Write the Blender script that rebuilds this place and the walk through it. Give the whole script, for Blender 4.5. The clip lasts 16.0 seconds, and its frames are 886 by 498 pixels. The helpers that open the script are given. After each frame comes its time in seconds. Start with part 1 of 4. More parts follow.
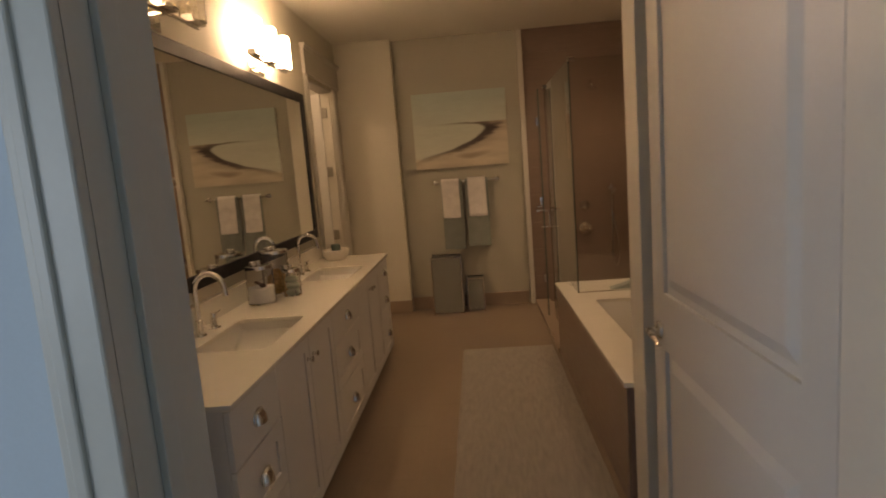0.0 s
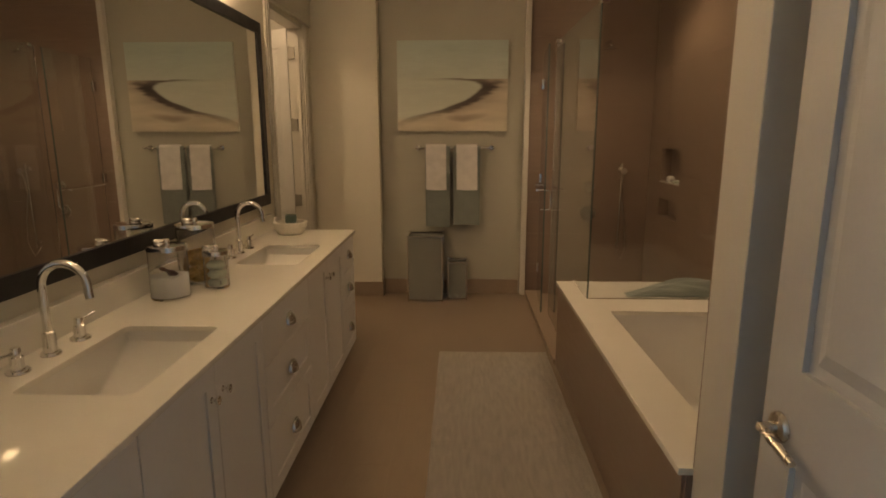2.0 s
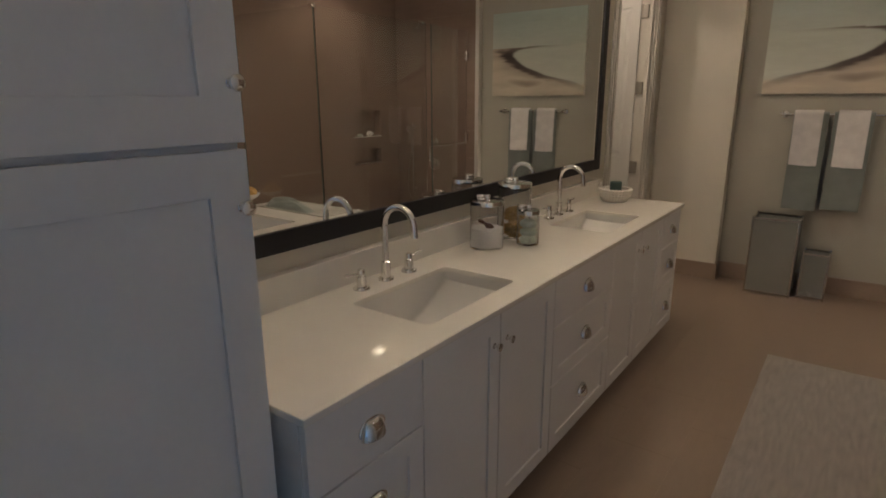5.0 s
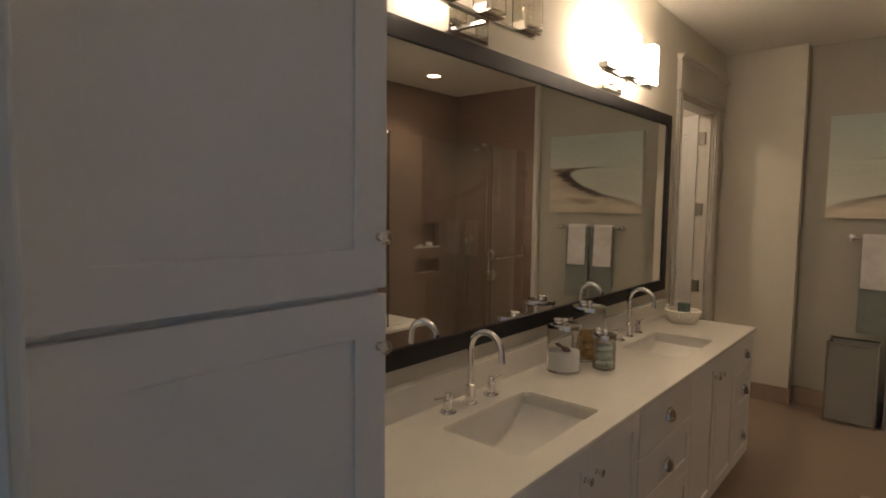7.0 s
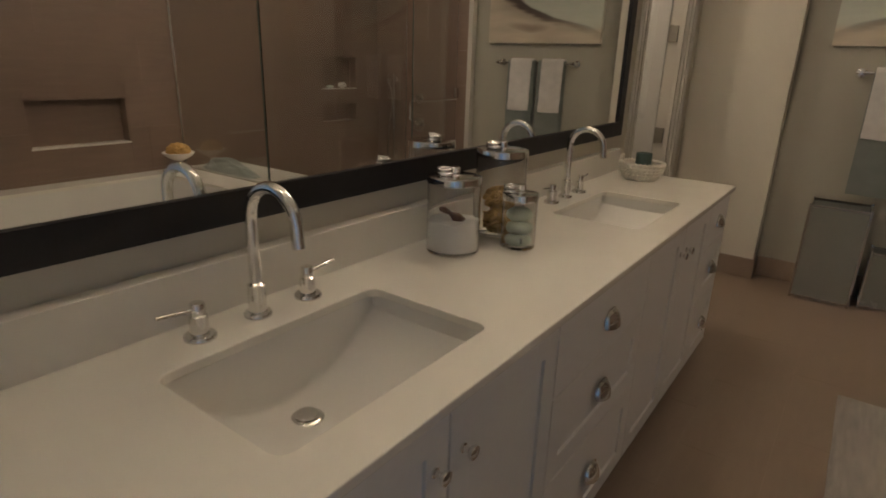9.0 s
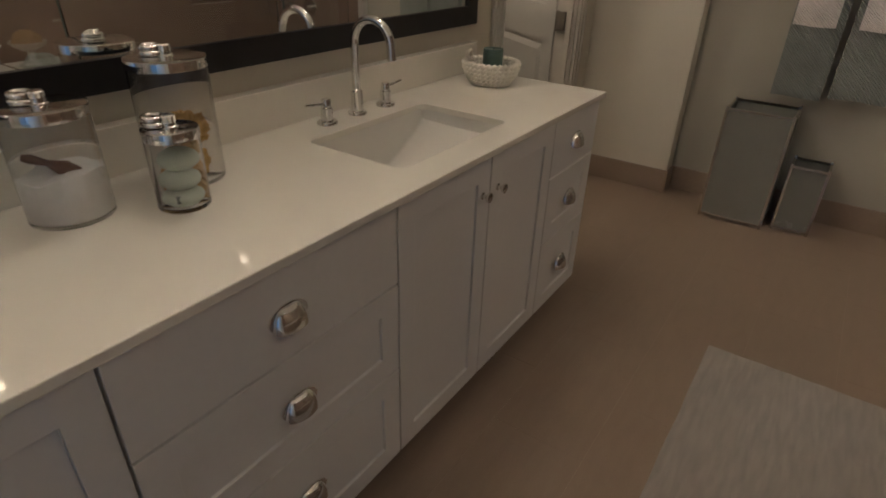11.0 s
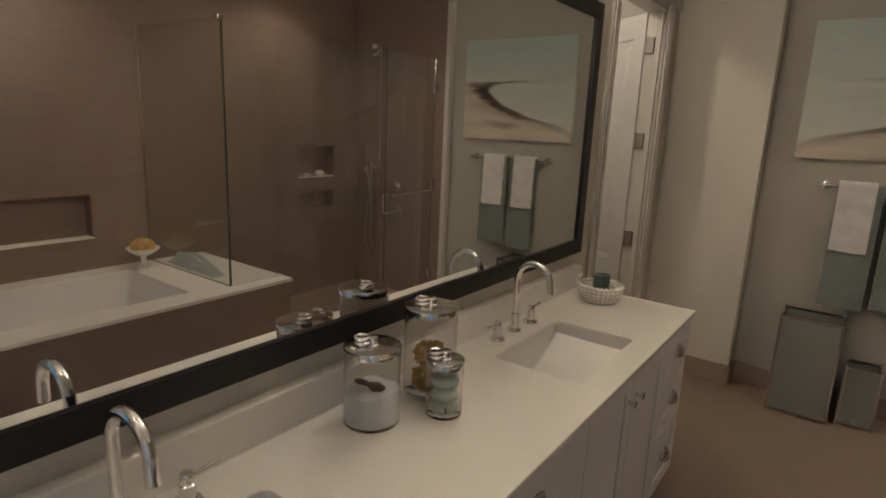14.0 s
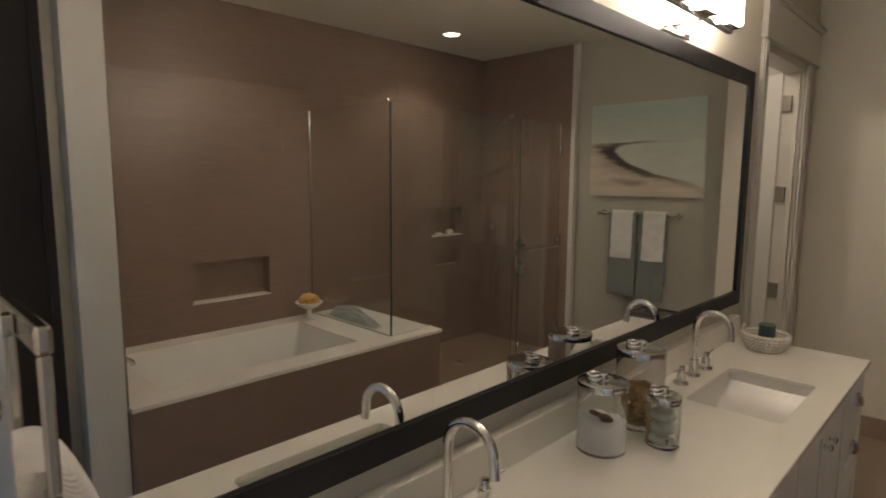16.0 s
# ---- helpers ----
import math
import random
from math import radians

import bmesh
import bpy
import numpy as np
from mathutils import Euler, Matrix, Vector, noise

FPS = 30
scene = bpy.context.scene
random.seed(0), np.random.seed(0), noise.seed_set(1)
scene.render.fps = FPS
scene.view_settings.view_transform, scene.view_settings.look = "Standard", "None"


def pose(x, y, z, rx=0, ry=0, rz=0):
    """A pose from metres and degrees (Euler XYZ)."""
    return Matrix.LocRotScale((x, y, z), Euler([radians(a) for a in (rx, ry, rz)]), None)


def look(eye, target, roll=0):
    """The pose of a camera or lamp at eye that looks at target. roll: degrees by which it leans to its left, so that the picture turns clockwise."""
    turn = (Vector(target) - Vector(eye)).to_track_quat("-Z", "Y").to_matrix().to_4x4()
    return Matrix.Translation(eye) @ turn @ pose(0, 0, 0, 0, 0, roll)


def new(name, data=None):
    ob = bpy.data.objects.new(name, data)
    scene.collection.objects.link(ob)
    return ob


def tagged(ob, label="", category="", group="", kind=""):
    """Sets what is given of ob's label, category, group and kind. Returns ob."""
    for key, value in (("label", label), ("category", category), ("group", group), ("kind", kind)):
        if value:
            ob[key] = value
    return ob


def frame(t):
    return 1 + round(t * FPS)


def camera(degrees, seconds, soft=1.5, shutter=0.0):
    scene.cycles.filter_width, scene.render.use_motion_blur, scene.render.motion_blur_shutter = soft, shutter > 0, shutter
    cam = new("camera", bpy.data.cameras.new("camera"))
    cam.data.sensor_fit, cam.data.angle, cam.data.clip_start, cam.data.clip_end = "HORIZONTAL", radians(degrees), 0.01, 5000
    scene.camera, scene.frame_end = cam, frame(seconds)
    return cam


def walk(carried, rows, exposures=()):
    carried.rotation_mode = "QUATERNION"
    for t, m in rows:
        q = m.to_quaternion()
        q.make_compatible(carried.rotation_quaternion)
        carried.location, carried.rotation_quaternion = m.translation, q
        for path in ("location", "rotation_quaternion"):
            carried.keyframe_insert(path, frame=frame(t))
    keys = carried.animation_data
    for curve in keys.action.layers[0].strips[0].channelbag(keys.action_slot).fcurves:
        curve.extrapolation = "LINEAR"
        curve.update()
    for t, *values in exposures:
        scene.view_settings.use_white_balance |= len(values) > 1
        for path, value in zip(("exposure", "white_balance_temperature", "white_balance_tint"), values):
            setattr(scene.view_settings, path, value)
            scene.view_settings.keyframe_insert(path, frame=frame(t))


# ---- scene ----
cam = camera(75.9, 16.0, 1.8, 0.2)

PATH = [
    (0, (1.424, 0.203, 1.547), (1.29, 2.179, 1.273), -4.5),
    (0.5, (1.371, 0.417, 1.519), (0.931, 2.343, 1.21), -4.0),
    (1, (1.46, 0.666, 1.502), (0.836, 2.535, 1.16), -3.2),
    (1.5, (1.412, 0.915, 1.496), (0.996, 2.834, 1.118), -1.7),
    (2, (1.355, 1.068, 1.536), (1.297, 3.027, 1.141), -0.1),
    (2.5, (1.282, 1.207, 1.468), (1.06, 3.155, 1.069), -0.8),
    (3, (1.332, 1.27, 1.437), (0.622, 3.085, 0.99), -1.1),
    (3.5, (1.367, 1.223, 1.431), (0.368, 2.876, 0.912), -1.6),
    (5.8, (1.528, 1.003, 1.597), (0.365, 2.562, 1.129), 0.1),
    (6, (1.486, 0.949, 1.607), (0.319, 2.518, 1.19), 0.2),
    (6.5, (1.435, 0.912, 1.679), (0.185, 2.453, 1.433), 0.4),
    (7, (1.402, 0.975, 1.639), (0.112, 2.495, 1.481), 0.7),
    (7.5, (1.314, 1.165, 1.512), (0.024, 2.68, 1.311), 1.5),
    (8, (1.244, 1.444, 1.487), (-0.036, 2.949, 1.176), 1.8),
    (8.5, (1.182, 1.705, 1.42), (-0.045, 3.207, 0.928), 1.9),
    (9, (1.068, 2.006, 1.402), (-0.046, 3.545, 0.775), 1.8),
    (9.5, (1.116, 2.236, 1.284), (0.055, 3.762, 0.547), 1.2),
    (10, (1.255, 2.543, 1.232), (0.261, 4.004, 0.294), 1.7),
    (10.2, (1.285, 2.633, 1.255), (0.307, 4.077, 0.276), 1.3),
    (12.3, (1.399, 3.008, 1.533), (0.398, 4.505, 0.661), 3.4),
    (12.5, (1.417, 2.896, 1.54), (0.394, 4.411, 0.729), 3.3),
    (13, (1.35, 2.658, 1.542), (0.301, 4.213, 0.85), 3.4),
    (13.5, (1.223, 2.446, 1.609), (0.112, 4.006, 1.033), 2.8),
    (14, (1.135, 2.256, 1.679), (-0.008, 3.839, 1.247), 2.5),
    (14.5, (1.163, 2.008, 1.725), (0.005, 3.604, 1.392), 2.1),
    (15, (1.124, 1.851, 1.735), (-0.048, 3.447, 1.453), 1.7),
    (15.5, (1.046, 1.806, 1.728), (-0.19, 3.357, 1.465), 1.1),
    (16, (0.989, 1.75, 1.712), (-0.4, 3.168, 1.465), 0.4),
]
EXPOSURES = [(0.0, -0.28, 11200, 28), (1.5, -0.18, 12000, 28), (2.1, -0.17, 9600, 18), (2.7, -0.12, 7300, 16), (3.2, -0.08, 6800, 15), (3.7, -0.1, 6600, 15), (6.3, -0.08, 6900, 18), (7.3, -0.2, 7700, 18), (8.0, -0.22, 8300, 17), (8.5, -0.2, 7400, 14), (9.2, -0.2, 6700, 14), (10.2, -0.2, 6500, 15), (12.4, -0.1, 6300, 13), (16.0, -0.1, 6400, 13)]
walk(cam, [(t, look(eye, target, roll)) for t, eye, target, roll in PATH], EXPOSURES)

# ---- light ----
def lamp(name, kind, m, energy, colour, **more):
    data = bpy.data.lights.new(name, kind)
    data.energy, data.color = energy, colour
    for key, value in more.items():
        if key == "size":
            data.shape, data.size, data.size_y = "RECTANGLE", value[0], value[1]
        elif key == "spot":
            data.spot_size, data.spot_blend = radians(value), 0.6
        elif key == "soft":
            data.shadow_soft_size = value
    ob = new(name, data)
    ob.matrix_world = m
    return ob


world = bpy.data.worlds.new("sky")
scene.world = world
world.use_nodes = True
_wt = world.node_tree
_sky = _wt.nodes.new("ShaderNodeTexSky")
_sky.sky_type, _sky.sun_disc, _sky.sun_elevation, _sky.sun_rotation = "NISHITA", False, radians(35), radians(200)
_wt.links.new(_sky.outputs[0], _wt.nodes["Background"].inputs[0])
_wt.nodes["Background"].inputs[1].default_value = 0.1

WARM = (1.0, 0.84, 0.66)
DOWNLIGHTS = [(2.60, 5.45), (2.50, 3.50)]
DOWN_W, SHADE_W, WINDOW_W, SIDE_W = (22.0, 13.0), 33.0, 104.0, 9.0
for (_x, _y), _w in zip(DOWNLIGHTS, DOWN_W):
    lamp("downlight_beam", "SPOT", pose(_x, _y, 2.925), _w, WARM, spot=120, soft=0.05)
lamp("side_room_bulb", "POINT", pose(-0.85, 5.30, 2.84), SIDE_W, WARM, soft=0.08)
# daylight through the window of the room in front of the bathroom
lamp("window_daylight", "AREA", pose(-2.12, -1.9, 1.5, 90, 0, -90), WINDOW_W, (0.32, 0.60, 1.0), size=(2.2, 1.7))

# ---- materials ----
def mat(name, colour, rough=0.5, metal=0.0, vary=0.12, scale=6.0, fine=120.0, bump=0.05, rvary=0.1, piece=0.0, stretch=(1, 1, 1), coat=0.0, **more):
    """A surface with variation at two scales; piece: how much single pieces differ."""
    m = bpy.data.materials.new(name)
    m.use_nodes = True
    nt = m.node_tree
    n, l = nt.nodes, nt.links
    b = n["Principled BSDF"]
    co = n.new("ShaderNodeTexCoord")
    mp = n.new("ShaderNodeMapping")
    mp.inputs["Scale"].default_value = stretch
    geo = n.new("ShaderNodeNewGeometry")
    l.new(geo.outputs["Position"], mp.inputs["Vector"])
    big, small = n.new("ShaderNodeTexNoise"), n.new("ShaderNodeTexNoise")
    big.inputs["Scale"].default_value, small.inputs["Scale"].default_value = scale, fine
    big.inputs["Detail"].default_value, small.inputs["Detail"].default_value = 4, 3
    l.new(mp.outputs[0], big.inputs["Vector"])
    l.new(mp.outputs[0], small.inputs["Vector"])
    mix = n.new("ShaderNodeMath")
    mix.operation = "MULTIPLY_ADD"
    mix.inputs[1].default_value = 0.6
    l.new(big.outputs[0], mix.inputs[0])
    half = n.new("ShaderNodeMath")
    half.operation = "MULTIPLY"
    half.inputs[1].default_value = 0.4
    l.new(small.outputs[0], half.inputs[0])
    l.new(half.outputs[0], mix.inputs[2])
    last = mix.outputs[0]
    if piece:
        info = n.new("ShaderNodeObjectInfo")
        add = n.new("ShaderNodeMath")
        add.operation = "MULTIPLY_ADD"
        add.inputs[1].default_value = piece
        l.new(info.outputs["Random"], add.inputs[0])
        l.new(last, add.inputs[2])
        last = add.outputs[0]
    ramp = n.new("ShaderNodeMapRange")
    ramp.inputs["From Min"].default_value, ramp.inputs["From Max"].default_value = 0.3, 0.7 + piece
    ramp.inputs["To Min"].default_value, ramp.inputs["To Max"].default_value = 1 - vary, 1 + vary
    l.new(last, ramp.inputs["Value"])
    tint = n.new("ShaderNodeMix")
    tint.data_type, tint.blend_type = "RGBA", "MULTIPLY"
    tint.inputs["Factor"].default_value = 1.0
    tint.inputs["A"].default_value = (*colour, 1)
    l.new(ramp.outputs[0], tint.inputs["B"])
    l.new(tint.outputs["Result"], b.inputs["Base Color"])
    rr = n.new("ShaderNodeMapRange")
    rr.inputs["From Min"].default_value, rr.inputs["From Max"].default_value = 0.3, 0.7
    rr.inputs["To Min"].default_value, rr.inputs["To Max"].default_value = max(0, rough - rvary * rough), min(1, rough + rvary * rough)
    l.new(big.outputs[0], rr.inputs["Value"])
    l.new(rr.outputs[0], b.inputs["Roughness"])
    b.inputs["Metallic"].default_value = metal
    b.inputs["Coat Weight"].default_value = coat
    if bump:
        bp = n.new("ShaderNodeBump")
        bp.inputs["Strength"].default_value, bp.inputs["Distance"].default_value = bump, 0.004
        l.new(small.outputs[0], bp.inputs["Height"])
        l.new(bp.outputs[0], b.inputs["Normal"])
    for key, value in more.items():
        b.inputs[key.replace("_", " ").title()].default_value = value
    return m


def glass_mat(name, colour, rough=0.0, ior=1.45):
    m = bpy.data.materials.new(name)
    m.use_nodes = True
    b = m.node_tree.nodes["Principled BSDF"]
    b.inputs["Base Color"].default_value = (*colour, 1)
    b.inputs["Transmission Weight"].default_value, b.inputs["Roughness"].default_value, b.inputs["IOR"].default_value = 1.0, rough, ior
    return m


def glow_mat(name, colour, strength):
    m = bpy.data.materials.new(name)
    m.use_nodes = True
    b = m.node_tree.nodes["Principled BSDF"]
    b.inputs["Base Color"].default_value = (0.85, 0.83, 0.78, 1)
    b.inputs["Emission Color"].default_value = (*colour, 1)
    b.inputs["Emission Strength"].default_value = strength
    b.inputs["Roughness"].default_value = 0.3
    return m


def weave_mat(name, colour, scale, direction, strength=0.6, vary=0.12, blotch=14, stretch=(1, 1, 1)):
    """Cloth with a woven chevron relief."""
    m = mat(name, colour, rough=0.95, vary=vary, scale=blotch, fine=260, bump=0.0, stretch=stretch)
    nt = m.node_tree
    wave = nt.nodes.new("ShaderNodeTexWave")
    wave.wave_type, wave.bands_direction = "BANDS", direction
    wave.inputs["Scale"].default_value, wave.inputs["Distortion"].default_value = scale, 0.6
    wave.inputs["Detail"].default_value, wave.inputs["Detail Scale"].default_value = 2, 2.5
    geo = nt.nodes.new("ShaderNodeNewGeometry")
    nt.links.new(geo.outputs["Position"], wave.inputs["Vector"])
    bp = nt.nodes.new("ShaderNodeBump")
    bp.inputs["Strength"].default_value, bp.inputs["Distance"].default_value = strength, 0.004
    nt.links.new(wave.outputs["Fac"], bp.inputs["Height"])
    nt.links.new(bp.outputs[0], nt.nodes["Principled BSDF"].inputs["Normal"])
    nt.nodes["Principled BSDF"].inputs["Sheen Weight"].default_value = 0.3
    return m


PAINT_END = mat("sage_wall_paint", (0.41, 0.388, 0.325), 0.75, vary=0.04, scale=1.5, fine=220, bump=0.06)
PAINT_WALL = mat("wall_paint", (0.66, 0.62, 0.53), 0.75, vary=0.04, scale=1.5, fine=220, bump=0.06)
PAINT_CEIL = mat("ceiling_paint", (0.78, 0.75, 0.67), 0.85, vary=0.03, scale=1.2, fine=160, bump=0.05)
PAINT_TRIM = mat("trim_paint", (0.58, 0.555, 0.50), 0.4, vary=0.03, scale=3, fine=90, bump=0.02)
PAINT_DOOR = mat("door_paint", (0.54, 0.535, 0.515), 0.4, vary=0.03, scale=3, fine=90, bump=0.02)
LACQUER = mat("cabinet_lacquer", (0.74, 0.73, 0.71), 0.38, vary=0.03, scale=3, fine=60, bump=0.015)
QUARTZ = mat("white_quartz", (0.82, 0.79, 0.72), 0.06, vary=0.025, scale=9, fine=400, bump=0.0)
PORCELAIN = mat("porcelain", (0.80, 0.78, 0.74), 0.10, vary=0.015, scale=4, fine=100, bump=0.0)
ACRYLIC = mat("tub_acrylic", (0.78, 0.77, 0.74), 0.18, vary=0.015, scale=4, fine=100, bump=0.0)
FLOOR_TILE = mat("floor_tile", (0.262, 0.196, 0.148), 0.34, vary=0.08, scale=7, fine=60, bump=0.03, piece=0.05, stretch=(5, 1, 1))
GROUT = mat("grout", (0.36, 0.29, 0.22), 0.9, vary=0.1, scale=20, bump=0.1)
WALL_TILE = mat("brown_wall_tile", (0.236, 0.168, 0.131), 0.36, vary=0.09, scale=5, fine=50, bump=0.02, piece=0.06, stretch=(1, 1, 8))
WALL_GROUT = mat("brown_grout", (0.235, 0.162, 0.129), 0.85, vary=0.08, scale=20, bump=0.1)
BASE_TILE = mat("base_tile", (0.31, 0.235, 0.18), 0.38, vary=0.10, scale=6, fine=60, bump=0.02, piece=0.08)
CHROME = mat("chrome", (0.80, 0.79, 0.77), 0.10, 1.0, vary=0.02, scale=30, bump=0.0, rvary=0.3)
AGED = mat("dull_hinge_steel", (0.34, 0.32, 0.29), 0.45, 1.0, vary=0.06, scale=40, bump=0.0)
NICKEL = mat("satin_nickel", (0.62, 0.58, 0.52), 0.28, 1.0, vary=0.05, scale=40, bump=0.0)
STEEL = mat("polished_steel", (0.70, 0.67, 0.62), 0.20, 1.0, vary=0.0, bump=0.0, rvary=0.0)
BLACK_FRAME = mat("black_frame", (0.012, 0.011, 0.013), 0.5, vary=0.2, scale=14, fine=90, bump=0.03)
MIRROR = mat("mirror_silver", (0.84, 0.85, 0.83), 0.0, 1.0, vary=0.0, bump=0.0, rvary=0.0)
PANE = glass_mat("shower_glass", (0.92, 0.935, 0.92), ior=1.54)
CLEAR = glass_mat("clear_glass", (1.0, 1.0, 1.0))
PANE_EDGE = mat("glass_edge", (0.10, 0.13, 0.115), 0.15, vary=0.1, bump=0.0)
SHADE_ON = glow_mat("lit_opal_glass", (1.0, 0.87, 0.71), SHADE_W)
SHADE_OFF = glass_mat("unlit_opal_glass", (0.86, 0.84, 0.78), 0.25)
DISC_ON = glow_mat("lit_lens", (1.0, 0.84, 0.62), 17.0)
RUG = weave_mat("grey_rug", (0.42, 0.375, 0.33), 60, "Y", 0.9, 0.26, 16, (3.2, 0.5, 1))
TOWEL_WHITE = weave_mat("white_towel", (0.80, 0.76, 0.73), 48, "DIAGONAL", 1.0)
TOWEL_PLAIN = weave_mat("plain_white_towel", (0.76, 0.73, 0.71), 150, "DIAGONAL", 0.25)
TOWEL_TEAL = weave_mat("teal_towel", (0.225, 0.25, 0.232), 44, "DIAGONAL", 1.0)
HAMPER_PANEL = mat("grey_glass_panel", (0.225, 0.225, 0.20), 0.25, 0.0, vary=0.04, scale=5, bump=0.0)
CANDLE = mat("green_wax", (0.085, 0.135, 0.115), 0.5, vary=0.15, scale=25, bump=0.05)
ROPE = mat("cotton_rope", (0.82, 0.78, 0.70), 0.9, vary=0.10, scale=40, fine=300, bump=0.4)
WOOD_RAW = mat("raw_pine", (0.5, 0.38, 0.24), 0.6, vary=0.12, scale=12, fine=80, bump=0.1)
SALT = mat("bath_salt", (0.94, 0.93, 0.90), 0.8, vary=0.04, scale=60, fine=500, bump=0.25)
WOOD = mat("dark_wood", (0.14, 0.06, 0.035), 0.45, vary=0.2, scale=30, stretch=(1, 6, 1), bump=0.1)
SPONGE = mat("natural_sponge", (0.54, 0.34, 0.12), 0.95, vary=0.3, scale=30, fine=150, bump=1.0)
SOAP = mat("pale_green_soap", (0.55, 0.62, 0.52), 0.45, vary=0.06, scale=25, bump=0.05)
# near-black: candle wick, and the shade coloured in under the vanity
DARK = mat("near_black", (0.02, 0.02, 0.02), 0.5, vary=0.1, bump=0.0)
BEDROOM_WALL = mat("blue_grey_paint", (0.52, 0.62, 0.68), 0.8, vary=0.03, scale=1.5, fine=200, bump=0.05)
BEDROOM_FLOOR = mat("carpet", (0.42, 0.38, 0.33), 0.95, vary=0.12, scale=20, fine=300, bump=0.5)


# ---- building helpers ----
def thing(name, at, label, category, group=""):
    ob = new(name)
    ob.empty_display_size = 0.05
    ob.location = at
    return tagged(ob, label, category, group)


def link_part(name, mesh, material, parent, label=""):
    ob = new(name, mesh)
    if material and not mesh.materials:
        mesh.materials.append(material)
    if parent is not None:
        ob.parent = parent
        if parent.data is None:
            ob.matrix_parent_inverse = Matrix.Translation(parent.location).inverted()
    return tagged(ob, label)


def mesh_of(name, bm, smooth=None):
    bmesh.ops.recalc_face_normals(bm, faces=bm.faces)
    mesh = bpy.data.meshes.new(name)
    bm.to_mesh(mesh)
    bm.free()
    if smooth:
        mesh.polygons.foreach_set("use_smooth", [True] * len(mesh.polygons))
        mesh.set_sharp_from_angle(angle=radians(smooth))
    return mesh


def part(name, bm, material, parent, label="", smooth=None):
    """Links a bmesh as one mesh object under a thing or a part."""
    return link_part(name, mesh_of(name, bm, smooth), material, parent, label)


def structure(name, bm, material, label, category, smooth=None):
    return tagged(link_part(name, mesh_of(name, bm, smooth), material, None), label, category, kind="structure")


def box(x0, y0, z0, x1, y1, z1, bevel=0.0, into=None):
    bm = bmesh.new()
    bmesh.ops.create_cube(bm, size=1)
    bmesh.ops.transform(bm, verts=bm.verts, matrix=Matrix.Translation(((x0 + x1) / 2, (y0 + y1) / 2, (z0 + z1) / 2)) @ Matrix.Diagonal((x1 - x0, y1 - y0, z1 - z0, 1)))
    if bevel:
        bmesh.ops.bevel(bm, geom=bm.edges[:], offset=bevel, segments=2, profile=0.5, affect="EDGES")
    return join(into, bm) if into else bm


def join(into, bm):
    mesh = bpy.data.meshes.new("tmp")
    bm.to_mesh(mesh)
    bm.free()
    into.from_mesh(mesh)
    bpy.data.meshes.remove(mesh)
    return into


UP_X = Matrix(((0, 0, 1, 0), (1, 0, 0, 0), (0, 1, 0, 0), (0, 0, 0, 1)))    # u, v, w becomes y, z, x
UP_Y = Matrix(((1, 0, 0, 0), (0, 0, -1, 0), (0, 1, 0, 0), (0, 0, 0, 1)))   # u, v, w becomes x, z, -y


def rect(u0, v0, u1, v1, r=0.0, n=5):
    if not r:
        return [(u0, v0), (u1, v0), (u1, v1), (u0, v1)]
    pts = []
    for cu, cv, a in ((u1 - r, v0 + r, -90), (u1 - r, v1 - r, 0), (u0 + r, v1 - r, 90), (u0 + r, v0 + r, 180)):
        for i in range(n + 1):
            t = radians(a + 90 * i / n)
            pts.append((cu + r * math.cos(t), cv + r * math.sin(t)))
    return pts


def slab(outer, holes, w0, w1, m=None):
    """A flat slab with openings through it."""
    bm = bmesh.new()
    edges = []
    for loop in (outer, *holes):
        vs = [bm.verts.new((u, v, w0)) for u, v in loop]
        edges += [bm.edges.new((vs[i], vs[(i + 1) % len(vs)])) for i in range(len(vs))]
    bmesh.ops.triangle_fill(bm, use_beauty=True, use_dissolve=False, edges=edges)
    res = bmesh.ops.extrude_face_region(bm, geom=bm.faces[:])
    bmesh.ops.translate(bm, verts=[g for g in res["geom"] if isinstance(g, bmesh.types.BMVert)], vec=(0, 0, w1 - w0))
    if m is not None:
        bmesh.ops.transform(bm, verts=bm.verts, matrix=m)
    return bm


def soften(bm, off):
    """Eases the sharp edges."""
    bmesh.ops.recalc_face_normals(bm, faces=bm.faces)
    sharp = [e for e in bm.edges if len(e.link_faces) == 2 and e.calc_face_angle(0) > 0.9]
    bmesh.ops.bevel(bm, geom=sharp, offset=off, segments=2, profile=0.5, affect="EDGES")
    return bm


def lathe(profile, at, axis="z", n=28, into=None):
    """Turns a profile of (radius, height) about an axis through the point at."""
    bm = into or bmesh.new()
    rings = []
    turn = {"z": Matrix.Identity(4), "x": Matrix.Rotation(radians(90), 4, "Y"), "y": Matrix.Rotation(radians(-90), 4, "X"), "-y": Matrix.Rotation(radians(90), 4, "X")}[axis]
    m = Matrix.Translation(at) @ turn
    for r, h in profile:
        if r < 1e-6:
            rings.append([bm.verts.new(m @ Vector((0, 0, h)))])
        else:
            rings.append([bm.verts.new(m @ Vector((r * math.cos(2 * math.pi * i / n), r * math.sin(2 * math.pi * i / n), h))) for i in range(n)])
    for a, b in zip(rings, rings[1:]):
        for i in range(n):
            j = (i + 1) % n
            if len(a) == 1 and len(b) == 1:
                break
            if len(a) == 1:
                bm.faces.new((a[0], b[i], b[j]))
            elif len(b) == 1:
                bm.faces.new((a[i], a[j], b[0]))
            else:
                bm.faces.new((a[i], a[j], b[j], b[i]))
    return bm


